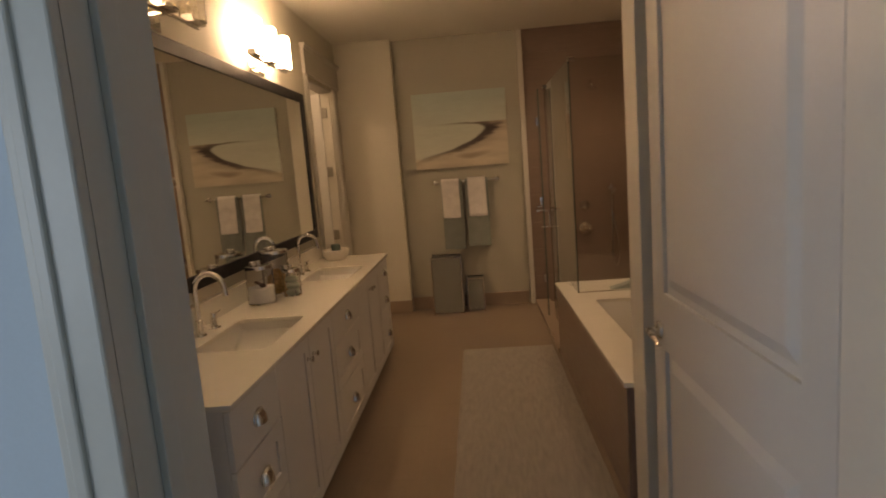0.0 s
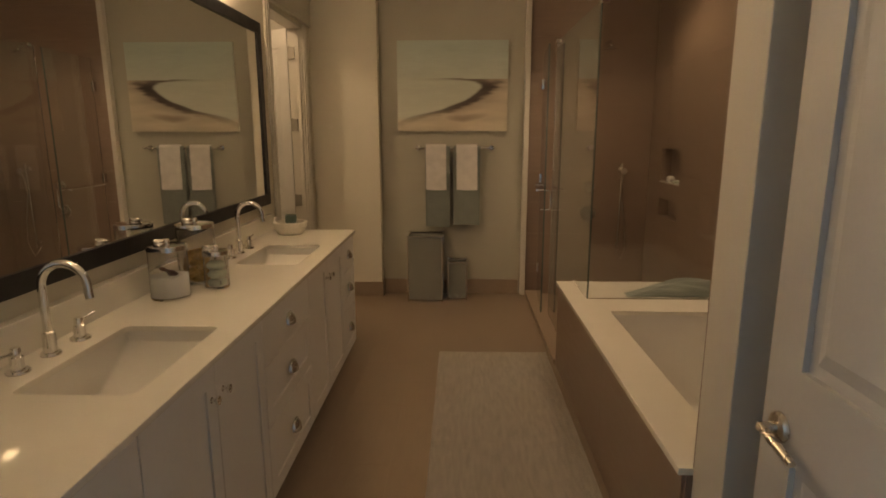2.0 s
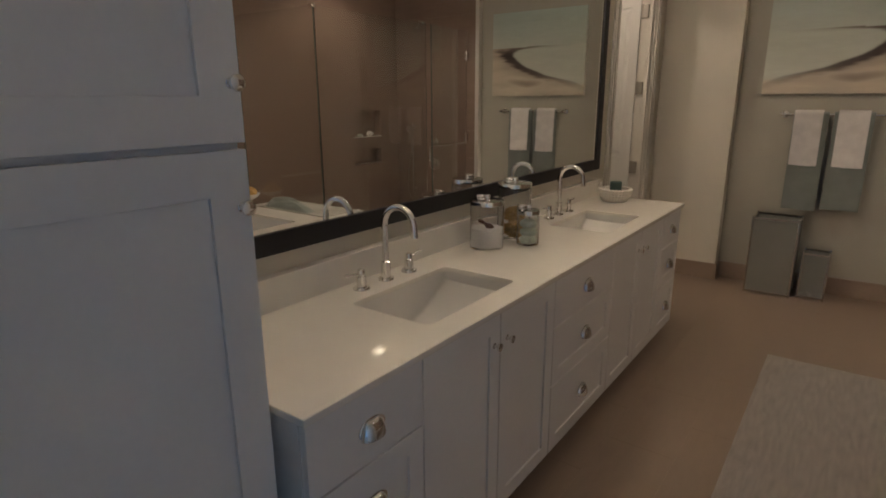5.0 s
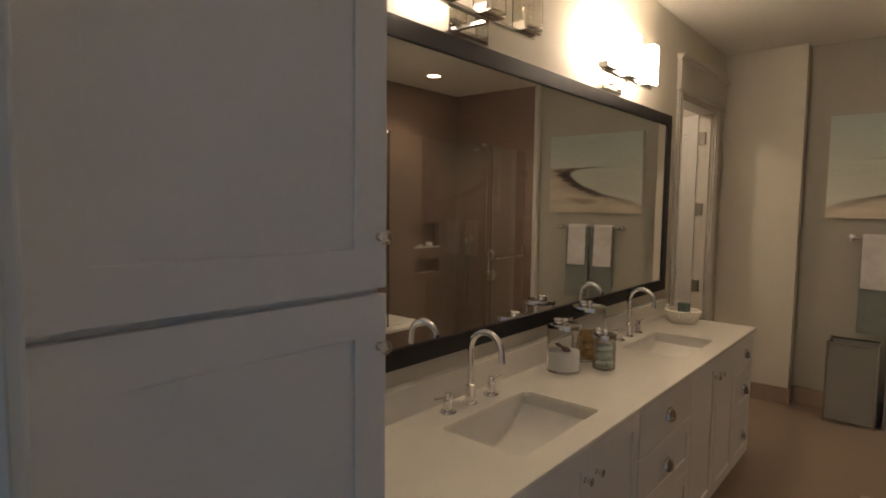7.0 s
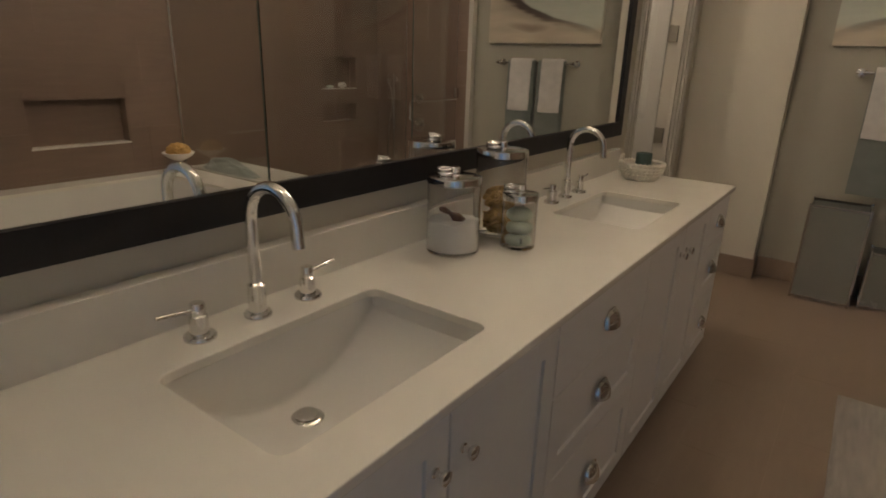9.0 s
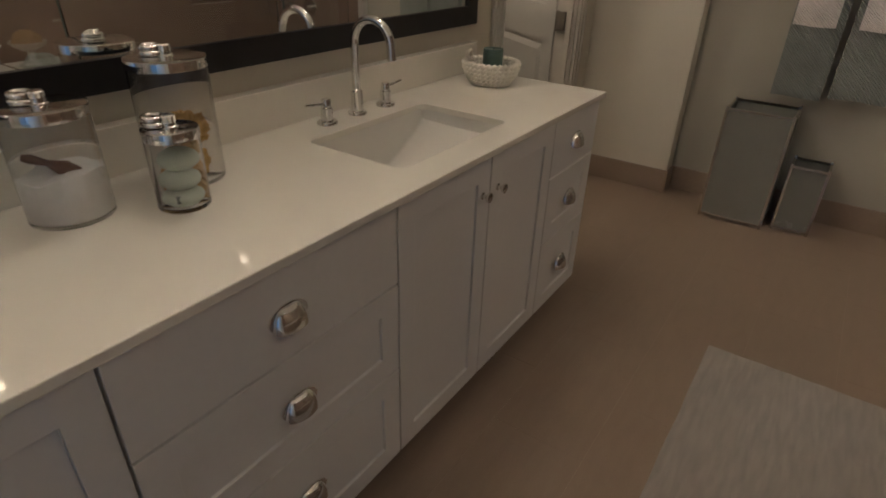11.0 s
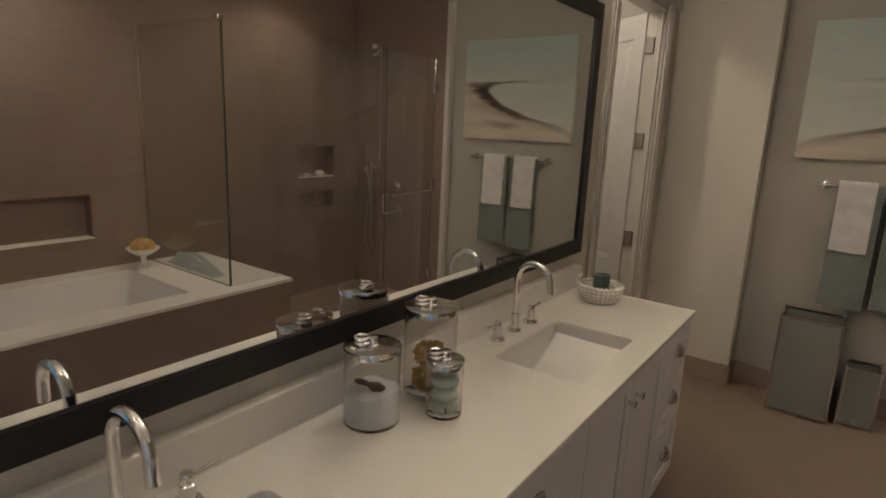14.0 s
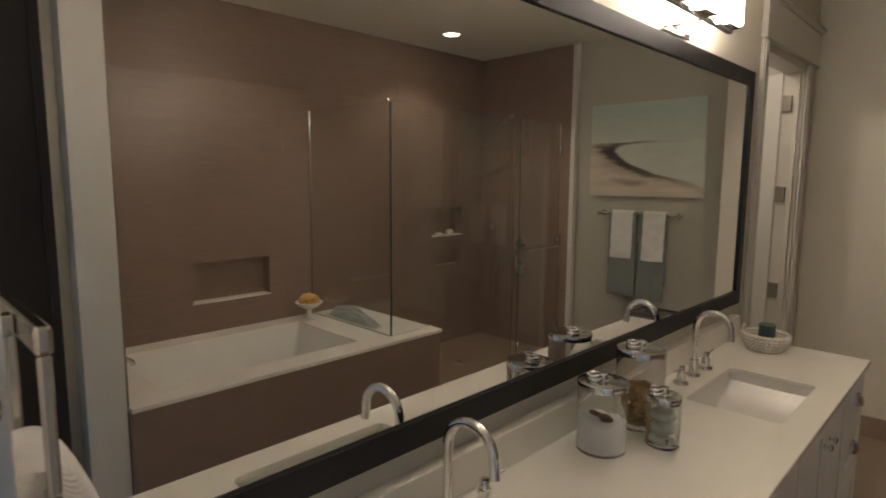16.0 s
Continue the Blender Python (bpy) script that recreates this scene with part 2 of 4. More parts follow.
def tube(points, radius, n=12, into=None, cap=True):
    """A round bar along points; radius may be a list."""
    bm = into or bmesh.new()
    pts = [Vector(p) for p in points]
    rad = radius if isinstance(radius, (list, tuple)) else [radius] * len(pts)
    rings, side = [], None
    for i, p in enumerate(pts):
        d = (pts[min(i + 1, len(pts) - 1)] - pts[max(i - 1, 0)]).normalized()
        if side is None:
            side = d.orthogonal().normalized()
        side = (side - d * side.dot(d)).normalized()
        up = d.cross(side)
        rings.append([bm.verts.new(p + rad[i] * (side * math.cos(2 * math.pi * k / n) + up * math.sin(2 * math.pi * k / n))) for k in range(n)])
    for a, b in zip(rings, rings[1:]):
        for k in range(n):
            bm.faces.new((a[k], a[(k + 1) % n], b[(k + 1) % n], b[k]))
    if cap:
        bm.faces.new(rings[0])
        bm.faces.new(rings[-1])
    return bm


def arc(c, r, a0, a1, n, plane="xz"):
    out = []
    for i in range(n + 1):
        t = radians(a0 + (a1 - a0) * i / n)
        u, v = r * math.cos(t), r * math.sin(t)
        out.append((c[0] + u, c[1], c[2] + v) if plane == "xz" else (c[0], c[1] + u, c[2] + v))
    return out


# ---- the shell of the place ----
CEIL, BACK, RIGHT, ENTRY = 2.95, 6.50, 3.13, 1.08
structure("floor_base", box(-0.02, 1.04, -0.12, RIGHT + 0.02, BACK + 0.02, -0.0006), GROUT, "grey-brown grout bed under the floor tiles", "floor")
structure("wall_west", slab(rect(0.86, -0.1, BACK + 0.8, CEIL), [rect(5.255, -0.005, 6.13, 2.44)], -0.12, 0.0, UP_X), PAINT_WALL, "beige painted wall with a doorway, behind the vanity", "wall")
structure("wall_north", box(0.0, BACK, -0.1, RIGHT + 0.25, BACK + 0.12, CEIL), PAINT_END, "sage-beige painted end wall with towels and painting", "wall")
structure("wall_pier", box(0.0, 6.38, 0.0, 0.61, BACK, CEIL, 0.003), PAINT_WALL, "shallow pale painted pier beside the doorway", "wall")
structure("wall_east", box(RIGHT + 0.13, 2.2, -0.1, RIGHT + 0.25, BACK, CEIL), PAINT_WALL, "wall behind the tiled bath and shower", "wall")
structure("wall_alcove", box(2.036, 2.405, 0.0, RIGHT + 0.13, 2.578, CEIL, 0.003), PAINT_TRIM, "pale painted end of the wall before the bath", "wall")
structure("wall_door_side", box(2.16, ENTRY, 0.0, 2.26, 2.405, CEIL), PAINT_WALL, "painted wall behind the open entry door", "wall")
structure("wall_entry", slab(rect(-2.2, -0.1, 4.2, CEIL), [rect(0.930, -0.095, 2.052, 2.462)], -1.06, -0.88, UP_Y), PAINT_WALL, "painted wall with the entry doorway", "wall")
structure("ceiling", slab(rect(-0.05, 0.95, 3.3, 6.6), [[(x + 0.065 * math.cos(2 * math.pi * i / 28), y + 0.065 * math.sin(2 * math.pi * i / 28)) for i in range(28)] for x, y in DOWNLIGHTS], CEIL, CEIL + 0.12), PAINT_CEIL, "plain off-white painted ceiling with recessed lights", "ceiling")

# room before the entry, only its light and edge of wall are seen
structure("bedroom_floor", box(-2.2, -3.2, -0.12, 4.2, 1.04, -0.004), BEDROOM_FLOOR, "plain carpet of the room before the bathroom", "floor")
structure("bedroom_ceiling", box(-2.2, -3.2, CEIL, 4.2, 0.95, CEIL + 0.1), PAINT_CEIL, "plain ceiling of the room before the bathroom", "ceiling")
structure("bedroom_wall_west", slab(rect(-3.2, -0.1, 1.0, CEIL), [rect(-3.05, 0.6, -0.75, 2.4)], -2.32, -2.2, UP_X), BEDROOM_WALL, "plain blue-grey wall with a window", "wall")
structure("bedroom_wall_east", box(4.2, -3.2, -0.1, 4.32, 1.0, CEIL), BEDROOM_WALL, "plain blue-grey wall", "wall")
structure("bedroom_wall_south", box(-2.2, -3.2, -0.1, 4.2, -3.1, CEIL), BEDROOM_WALL, "plain blue-grey wall", "wall")
structure("bedroom_wall_north", slab(rect(-2.2, 0.0, 4.2, CEIL - 0.002), [rect(0.890, -0.0, 2.13, 2.56)], -0.88, -0.872, UP_Y), BEDROOM_WALL, "blue-grey painted wall around the entry", "wall")

# room behind the side doorway
structure("closet_floor", box(-1.7, 4.6, -0.12, -0.005, 7.3, -0.004), FLOOR_TILE, "tiled floor of the side room", "floor")
structure("closet_ceiling", box(-1.7, 4.6, CEIL, -0.12, 7.3, CEIL + 0.1), PAINT_CEIL, "plain ceiling of the side room", "ceiling")
structure("closet_wall_west", box(-1.8, 4.6, 0.0, -1.7, 7.3, CEIL), PAINT_TRIM, "plain pale wall of the side room", "wall")
structure("closet_wall_south", box(-1.7, 4.5, 0.0, -0.12, 4.6, CEIL), PAINT_TRIM, "plain pale wall of the side room", "wall")
structure("closet_wall_north", box(-1.7, 7.2, 0.0, -0.12, 7.3, CEIL), PAINT_TRIM, "plain pale wall of the side room", "wall")


def casing(name, y0, y1, x, top, label):
    """Door trim on the west wall: two legs, a frieze and a cap."""
    root = tagged(new(name), label, "door trim", kind="structure")
    for a, b in ((y0 - 0.095, y0), (y1, y1 + 0.095)):
        bm = box(x, a, 0, x + 0.018, b, top + 0.02, 0.003)
        box(x, a + 0.018, 0, x + 0.026, a + 0.036, top + 0.02, 0.003, into=bm)
        box(x, b - 0.030, 0, x + 0.023, b - 0.016, top + 0.02, 0.003, into=bm)
        part("leg", bm, PAINT_TRIM, root)
    a, b = y0 - 0.105, y1 + 0.205
    part("bead", box(x, a - 0.008, top + 0.022, x + 0.034, b, top + 0.050, 0.006), PAINT_TRIM, root)
    part("frieze", box(x, a, top + 0.051, x + 0.030, b, top + 0.235, 0.002), PAINT_TRIM, root)
    bm = box(x, a - 0.010, top + 0.236, x + 0.040, b + 0.006, top + 0.252, 0.004)
    box(x, a - 0.020, top + 0.250, x + 0.055, b + 0.010, top + 0.272, 0.004, into=bm)
    part("cap", bm, PAINT_TRIM, root)
    return root


casing("trim_side_door", 5.262, 6.128, 0.001, 2.44, "pale moulded door surround with a tall frieze and cap")
_j = tagged(new("trim_side_jamb"), "pale painted door lining with a stop", "door trim", kind="structure")
part("lining", box(-0.125, 5.250, 0.0, 0.0, 5.268, 2.44), PAINT_TRIM, _j)
part("lining", box(-0.125, 6.120, 0.0, 0.0, 6.14, 2.44), PAINT_TRIM, _j)
part("lining", box(-0.125, 5.268, 2.42, 0.0, 6.120, 2.44), PAINT_TRIM, _j)
part("stop", box(-0.05, 6.105, 0.0, -0.02, 6.120, 2.42, 0.002), PAINT_TRIM, _j)

_e = tagged(new("trim_entry"), "pale painted lining and casing of the entry doorway", "door trim", kind="structure")
part("lining", box(0.932, 0.872, 0.0, 0.954, 1.066, 2.46), PAINT_TRIM, _e)
part("stop", box(0.954, 0.925, 0.0, 0.966, 0.965, 2.44, 0.002), PAINT_TRIM, _e)
part("lining", box(2.03, 0.872, 0.0, 2.05, 1.062, 2.46), PAINT_TRIM, _e)
part("lining", box(0.954, 0.872, 2.44, 2.03, 1.062, 2.46), PAINT_TRIM, _e)
for _a, _b in ((0.876, 0.956), (2.045, 2.145)):
    _bm = box(_a, 0.848, 0.0, _b, 0.870, 2.56, 0.004)
    box(_a + 0.015, 0.842, 0.0, _a + 0.035, 0.868, 2.56, 0.004, into=_bm)
    part("casing", _bm, PAINT_TRIM, _e)
part("casing", box(0.956, 0.848, 2.46, 2.045, 0.870, 2.56, 0.004), PAINT_TRIM, _e)
part("casing", box(0.855, 1.0665, 0.0, 0.940, 1.082, 2.56, 0.004), PAINT_TRIM, _e)
part("hinge_jamb", box(2.03, 1.0625, 0.0, 2.158, 1.190, 2.46, 0.003), PAINT_TRIM, _e)
structure("trim_shower_edge", box(1.945, 6.435, 0.0, 1.99, 6.498, CEIL - 0.001, 0.003), PAINT_TRIM, "narrow pale trim beside the tiled shower wall", "trim")


def panel_leaf(root, w, h, t, splits, material, m):
    """A moulded door leaf with recessed panels; u along its width, v up, w through its thickness."""
    holes = [rect(0.115, a, w - 0.115, b) for a, b in splits]
    bm = slab(rect(0, 0, w, h), holes, 0, t)
    for a, b in splits:
        box(0.115, a, t * 0.3, w - 0.115, b, t * 0.7, into=bm)
        for w0, w1, w2 in ((t * 0.7, t * 0.98, t * 0.7), (t * 0.02, t * 0.3, t * 0.3)):
            lo, hi = (w0, w1) if w0 > t / 2 else (w1, w0)
            i0, i1 = 0.025, 0.06
            ring = [[bm.verts.new((u, v, z)) for u, v in rect(0.115 + i, a + i, w - 0.115 - i, b - i)] for i, z in ((i0, lo), (i1, hi))]
            for k in range(4):
                bm.faces.new((ring[0][k], ring[0][(k + 1) % 4], ring[1][(k + 1) % 4], ring[1][k]))
            bm.faces.new(ring[1])
    bmesh.ops.transform(bm, verts=bm.verts, matrix=m)
    return part("leaf", bm, material, root)


door = tagged(new("door_1"), "white painted panelled entry door standing open", "door", kind="structure")
panel_leaf(door, 1.06, 2.42, 0.045, [(0.22, 0.86), (1.06, 2.28)], PAINT_DOOR, Matrix.Translation((2.035, 1.20, 0.012)) @ UP_X)
_b = lathe([(0.0, 0), (0.033, 0), (0.033, 0.006), (0.029, 0.011), (0.012, 0.013), (0.011, 0.045), (0.0, 0.048)], (2.034, 2.19, 0.93), "x")
for _v in _b.verts:
    _v.co.x = 2 * 2.034 - _v.co.x
tube([(1.992, 2.19, 0.93), (1.990, 2.155, 0.928), (1.990, 2.105, 0.922), (1.992, 2.07, 0.915)], [0.010, 0.010, 0.009, 0.008], into=_b)
part("lever_handle", _b, NICKEL, door, "satin nickel lever handle", 40)
part("latch_plate", box(2.045, 2.260, 0.86, 2.070, 2.263, 1.0), NICKEL, door)

door = tagged(new("door_2"), "white painted two-panel door standing open into the side room", "door", kind="structure")
_hinge = Matrix.Translation((-0.125, 6.112, 0.012)) @ Matrix.Rotation(radians(55), 4, "Z")
panel_leaf(door, 0.84, 2.41, 0.040, [(0.22, 0.82), (1.02, 2.26)], PAINT_DOOR, _hinge @ UP_X)
_c = _hinge @ Vector((-0.002, 0.78, 0.94))
_k = lathe([(0.0, 0), (0.030, 0), (0.030, 0.007), (0.011, 0.012), (0.011, 0.035), (0.024, 0.042), (0.028, 0.055), (0.022, 0.066), (0, 0.068)], (_c.x, _c.y, _c.z), "-y")
part("knob", _k, NICKEL, door, "satin nickel door knob", 40)
for _z in (0.25, 0.96, 1.62, 2.22):
    _h = box(-0.118, 6.100, _z - 0.05, -0.060, 6.119, _z + 0.05, 0.002)
    tube([(-0.108, 6.106, _z - 0.055), (-0.108, 6.106, _z + 0.055)], 0.008, into=_h)
    part("hinge", _h, AGED, door, "dull steel hinge")

# ---- bathtub with its tiled front and quartz deck ----
DECK = 0.58
tub = thing("bathtub", (2.5, 3.6, 0), "white built-in bathtub sunk in a quartz deck", "bathtub")
_t = bmesh.new()
_rings = []
for _i, (_in, _z, _r) in enumerate(((0.0, DECK - 0.022, 0.018), (0.004, DECK - 0.06, 0.022), (0.022, 0.35, 0.03), (0.045, 0.20, 0.05), (0.070, 0.140, 0.07), (0.10, 0.125, 0.08))):
    _rings.append([_t.verts.new((u, v, _z)) for u, v in rect(2.185 + _in, 2.79 + _in * 1.6, 2.955 - _in, 4.095 - _in * 2.2, _r, 5)])
for _a, _b in zip(_rings, _rings[1:]):
    for _i in range(len(_a)):
        _t.faces.new((_a[_i], _a[(_i + 1) % len(_a)], _b[(_i + 1) % len(_b)], _b[_i]))
_t.faces.new(_rings[-1])
part("basin", _t, ACRYLIC, tub, smooth=50)
part("waste", lathe([(0, 0.126), (0.03, 0.126), (0.034, 0.121)], (2.57, 3.02, 0), n=20), CHROME, tub, "chrome bath waste")
deck = part("deck", slab(rect(1.997, 2.586, RIGHT - 0.004, 4.745), [rect(2.185, 2.79, 2.955, 4.095, 0.018)], DECK - 0.022, DECK), QUARTZ, tub, "white quartz deck")
part("end_cap", box(2.10, 4.60, DECK + 0.001, 2.14, 4.745, DECK + 0.006, 0.001), QUARTZ, tub)
structure("tub_plinth", slab(rect(2.018, 2.58, RIGHT, 4.728), [rect(2.15, 2.75, 3.0, 4.13)], 0.0, DECK - 0.023), WALL_GROUT, "block base under the bath deck", "plinth")

spout = thing("bath_spout", (2.57, 2.59, 0.66), "chrome bath spout on the wall above the bath", "tap")
_s = tube([(2.57, 2.592, 0.665), (2.57, 2.68, 0.668), (2.57, 2.74, 0.662), (2.57, 2.765, 0.645), (2.57, 2.77, 0.625)], [0.017, 0.017, 0.017, 0.016, 0.015], 14)
part("pipe", _s, CHROME, spout, smooth=50)
part("flange", lathe([(0.0, 0.012), (0.028, 0.010), (0.030, 0.0)], (2.57, 2.590, 0.665), "y"), CHROME, spout, smooth=40)

structure("shower_curb", box(1.995, 4.732, -0.008, 2.155, BACK - 0.012, 0.035, 0.004), BASE_TILE, "low brown tiled curb of the shower", "curb")


# ---- shower glass ----
def pane(root, name, x0, y0, z0, x1, y1, z1):
    ob = part(name, box(x0, y0, z0, x1, y1, z1), PANE, root)
    ob.visible_shadow = False
    return ob


GX, GY, GTOP, SPLIT = 2.11, 4.33, 2.24, 5.74
screen = thing("shower_screen", (GX, GY, DECK), "frameless clear glass shower screen on the bath deck", "shower screen")
pane(screen, "end_pane", GX + 0.0055, GY, DECK + 0.002, RIGHT - 0.0145, GY + 0.010, GTOP)
_p = slab([(GY + 0.012, DECK + 0.002), (4.757, DECK + 0.002), (4.757, 0.037), (SPLIT, 0.037), (SPLIT, GTOP), (GY + 0.012, GTOP)], [], GX - 0.001, GX + 0.009, UP_X)
_p = part("side_pane", _p, PANE, screen)
_p.visible_shadow = False
part("edge", box(GX - 0.0015, GY - 0.0015, DECK + 0.002, GX + 0.005, GY + 0.005, GTOP), PANE_EDGE, screen)
part("edge", box(GX - 0.001, SPLIT + 0.0005, 0.037, GX + 0.009, SPLIT + 0.003, GTOP), PANE_EDGE, screen)
part("wall_channel", box(RIGHT - 0.014, GY - 0.005, DECK + 0.001, RIGHT - 0.001, GY + 0.015, GTOP), STEEL, screen, "brushed steel wall channel")
part("sill_channel", box(GX + 0.012, GY - 0.004, DECK, RIGHT - 0.015, GY + 0.014, DECK + 0.004), STEEL, screen)
for _x, _y in ((GX + 0.02, GY + 0.005), (GX + 0.004, SPLIT - 0.06)):
    part("clip", box(_x - 0.022, _y - 0.02, GTOP - 0.018, _x + 0.022, _y + 0.02, GTOP + 0.012, 0.003), CHROME, screen)

sdoor = thing("shower_door", (GX, 6.45, 0), "frameless glass shower door, slightly ajar, with chrome hinges and bar", "shower door")
pane(sdoor, "glass", GX - 0.001, SPLIT + 0.010, 0.045, GX + 0.009, 6.455, GTOP - 0.01)
part("edge", box(GX - 0.002, SPLIT + 0.006, 0.045, GX + 0.010, SPLIT + 0.0095, GTOP - 0.01), PANE_EDGE, sdoor)
for _z in (0.28, 1.13, 1.98):
    part("hinge", box(GX - 0.012, 6.43, _z - 0.045, GX + 0.020, 6.487, _z + 0.045, 0.004), CHROME, sdoor)
_b = tube([(GX - 0.055, 5.80, 1.08), (GX - 0.055, 6.36, 1.08)], 0.009)
for _y in (5.84, 6.32):
    tube([(GX - 0.055, _y, 1.08), (GX, _y, 1.08)], 0.007, into=_b)
part("towel_bar", _b, CHROME, sdoor, "chrome bar on the outside", 50)
_b = tube([(GX, SPLIT + 0.05, 1.08), (GX + 0.04, SPLIT + 0.05, 1.08), (GX + 0.055, SPLIT + 0.05, 1.065), (GX + 0.055, SPLIT + 0.05, 0.935), (GX + 0.04, SPLIT + 0.05, 0.92), (GX - 0.025, SPLIT + 0.05, 0.92)], 0.009)
part("pull_handle", _b, CHROME, sdoor, "chrome inner pull", 50)
sdoor.rotation_euler.z = radians(-5.0)   # stands slightly ajar

# ---- shower fittings on the end wall ----
YW = BACK - 0.012
rail = thing("shower_rail", (2.86, YW, 0.75), "chrome hand shower on a slide rail", "hand shower")
part("rail", tube([(2.86, YW - 0.05, 0.45), (2.86, YW - 0.05, 1.27)], 0.010), CHROME, rail, smooth=50)
for _z in (0.50, 1.22):
    part("bracket", lathe([(0.0, 0.055), (0.012, 0.055), (0.012, 0.01), (0.022, 0.008), (0.022, 0)], (2.86, YW, _z), "-y"), CHROME, rail, smooth=40)
part("hand_shower", tube([(2.86, YW - 0.07, 0.98), (2.86, YW - 0.085, 1.12), (2.86, YW - 0.11, 1.20), (2.86, YW - 0.135, 1.205)], [0.011, 0.012, 0.022, 0.030]), CHROME, rail, smooth=60)
part("hose", tube([(2.86, YW - 0.07, 0.98), (2.90, YW - 0.08, 0.75), (2.93, YW - 0.07, 0.50), (2.90, YW - 0.04, 0.36), (2.86, YW - 0.02, 0.42), (2.86, YW, 0.45)], 0.007, 8), CHROME, rail, smooth=60)
for _z, _r in ((1.05, 0.055), (0.80, 0.075)):
    v = thing("shower_valve", (2.58, YW, _z), "round chrome shower control on the tiled wall", "shower control", "shower controls")
    part("plate", lathe([(0, 0.010), (_r - 0.006, 0.009), (_r, 0.0)], (2.58, YW, _z), "-y"), CHROME, v, smooth=40)
    _b = lathe([(0.0, 0.06), (0.022, 0.058), (0.024, 0.01)], (2.58, YW, _z), "-y")
    tube([(2.58, YW - 0.045, _z), (2.53, YW - 0.05, _z + 0.005)], 0.007, into=_b)
    part("handle", _b, CHROME, v, smooth=40)
head = thing("wall_shower", (2.67, YW, 2.28), "round chrome shower head on a wall arm", "shower head")
part("arm", tube([(2.67, YW, 2.33), (2.67, YW - 0.12, 2.34), (2.67, YW - 0.17, 2.30)], 0.011), CHROME, head, smooth=60)
part("rose", lathe([(0, 0.0), (0.05, 0.0), (0.055, 0.008), (0.03, 0.02), (0.012, 0.04), (0, 0.04)], (2.67, YW - 0.18, 2.26)), CHROME, head, smooth=40)
drain = thing("floor_drain", (2.55, 5.55, 0), "small square steel shower drain in the floor", "drain")
part("frame", slab(rect(2.495, 5.495, 2.605, 5.605), [rect(2.505, 5.505, 2.595, 5.595)], 0.0, 0.004), NICKEL, drain)
part("grate", slab(rect(2.506, 5.506, 2.594, 5.594), [rect(2.512 + 0.016 * i, 5.515, 2.520 + 0.016 * i, 5.585) for i in range(5)], 0.0005, 0.003), NICKEL, drain)

# ---- vanity units ----
FACE = 0.605
VB, VT = 0.072, 0.858


def cup_pull(y, z, parent):
    """A half-dome bin pull, open below."""
    bm = bmesh.new()
    n, k = 14, 8
    rows = []
    for i in range(k + 1):
        e = radians(90 * i / k)
        rows.append([bm.verts.new((FACE + 0.004 + 0.026 * math.cos(e) * math.sin(a), y - 0.042 * math.cos(a) * (0.35 + 0.65 * math.cos(e)), z - 0.020 + 0.048 * math.sin(e))) for a in [math.pi * j / n for j in range(n + 1)]])
    for a, b in zip(rows, rows[1:]):
        for j in range(n):
            bm.faces.new((a[j], a[j + 1], b[j + 1], b[j]))
    bmesh.ops.remove_doubles(bm, verts=bm.verts, dist=0.0004)
    bmesh.ops.solidify(bm, geom=bm.faces[:], thickness=0.0018)
    join(bm, slab([(y + 0.048 * math.cos(t), z + 0.002 + 0.030 * math.sin(t)) for t in [2 * math.pi * i / 24 for i in range(24)]], [], FACE, FACE + 0.0035, UP_X))
    return part("cup_pull", bm, CHROME, parent, "chrome cup pull", 60)


def knob(x, y, z, parent, r=0.015):
    bm = lathe([(0.0, 0.0), (0.010, 0.0), (0.010, 0.003), (0.006, 0.005), (0.0055, 0.014), (r * 0.8, 0.018), (r, 0.023), (r * 0.93, 0.027), (r * 0.5, 0.030), (0, 0.031)], (x, y, z), "x", 20)
    return part("knob", bm, CHROME, parent, "chrome knob", 50)


def shaker(name, y0, y1, z0, z1, parent, x=FACE, stile=0.062):
    bm = slab(rect(y0, z0, y1, z1), [rect(y0 + stile, z0 + stile, y1 - stile, z1 - stile)], x - 0.020, x, UP_X)
    soften(bm, 0.0014)
    box(x - 0.018, y0 + stile, z0 + stile, x - 0.008, y1 - stile, z1 - stile, into=bm)
    return part(name, bm, LACQUER, parent)


def unit(kind, y0, y1):
    root = thing("vanity_unit", (0.3, (y0 + y1) / 2, VB), "white lacquered vanity unit with three drawers" if kind == "drawers" else "white lacquered vanity unit with two shaker doors", "bathroom cabinet", "vanity units")
    body = slab(rect(0.03, y0 + 0.0005, FACE - 0.021, y1 - 0.0005), [rect(0.05, y0 + 0.018, FACE - 0.04, y1 - 0.018)], VB, VT)
    box(0.03, y0 + 0.001, VB, FACE - 0.022, y1 - 0.001, VB + 0.018, into=body)
    part("body", body, LACQUER, root)
    g = 0.003
    if kind == "drawers":
        for i, (a, b, h) in enumerate(((0.652, 0.850, 0.745), (0.392, 0.646, 0.522), (VB + 0.004, 0.386, 0.236))):
            if i == 0:
                d = part("drawer_front", box(FACE - 0.020, y0 + g, a, FACE, y1 - g, b, 0.0015), LACQUER, root)
            else:
                d = shaker("drawer_front", y0 + g, y1 - g, a, b, root)
            cup_pull((y0 + y1) / 2, h, d)
    else:
        mid = (y0 + y1) / 2
        for a, b, k in ((y0, mid, mid - 0.042), (mid, y1, mid + 0.042)):
            d = shaker("door", a + g, b - g, VB + 0.004, 0.850, root)
            knob(FACE, k, 0.748, d)
    return root


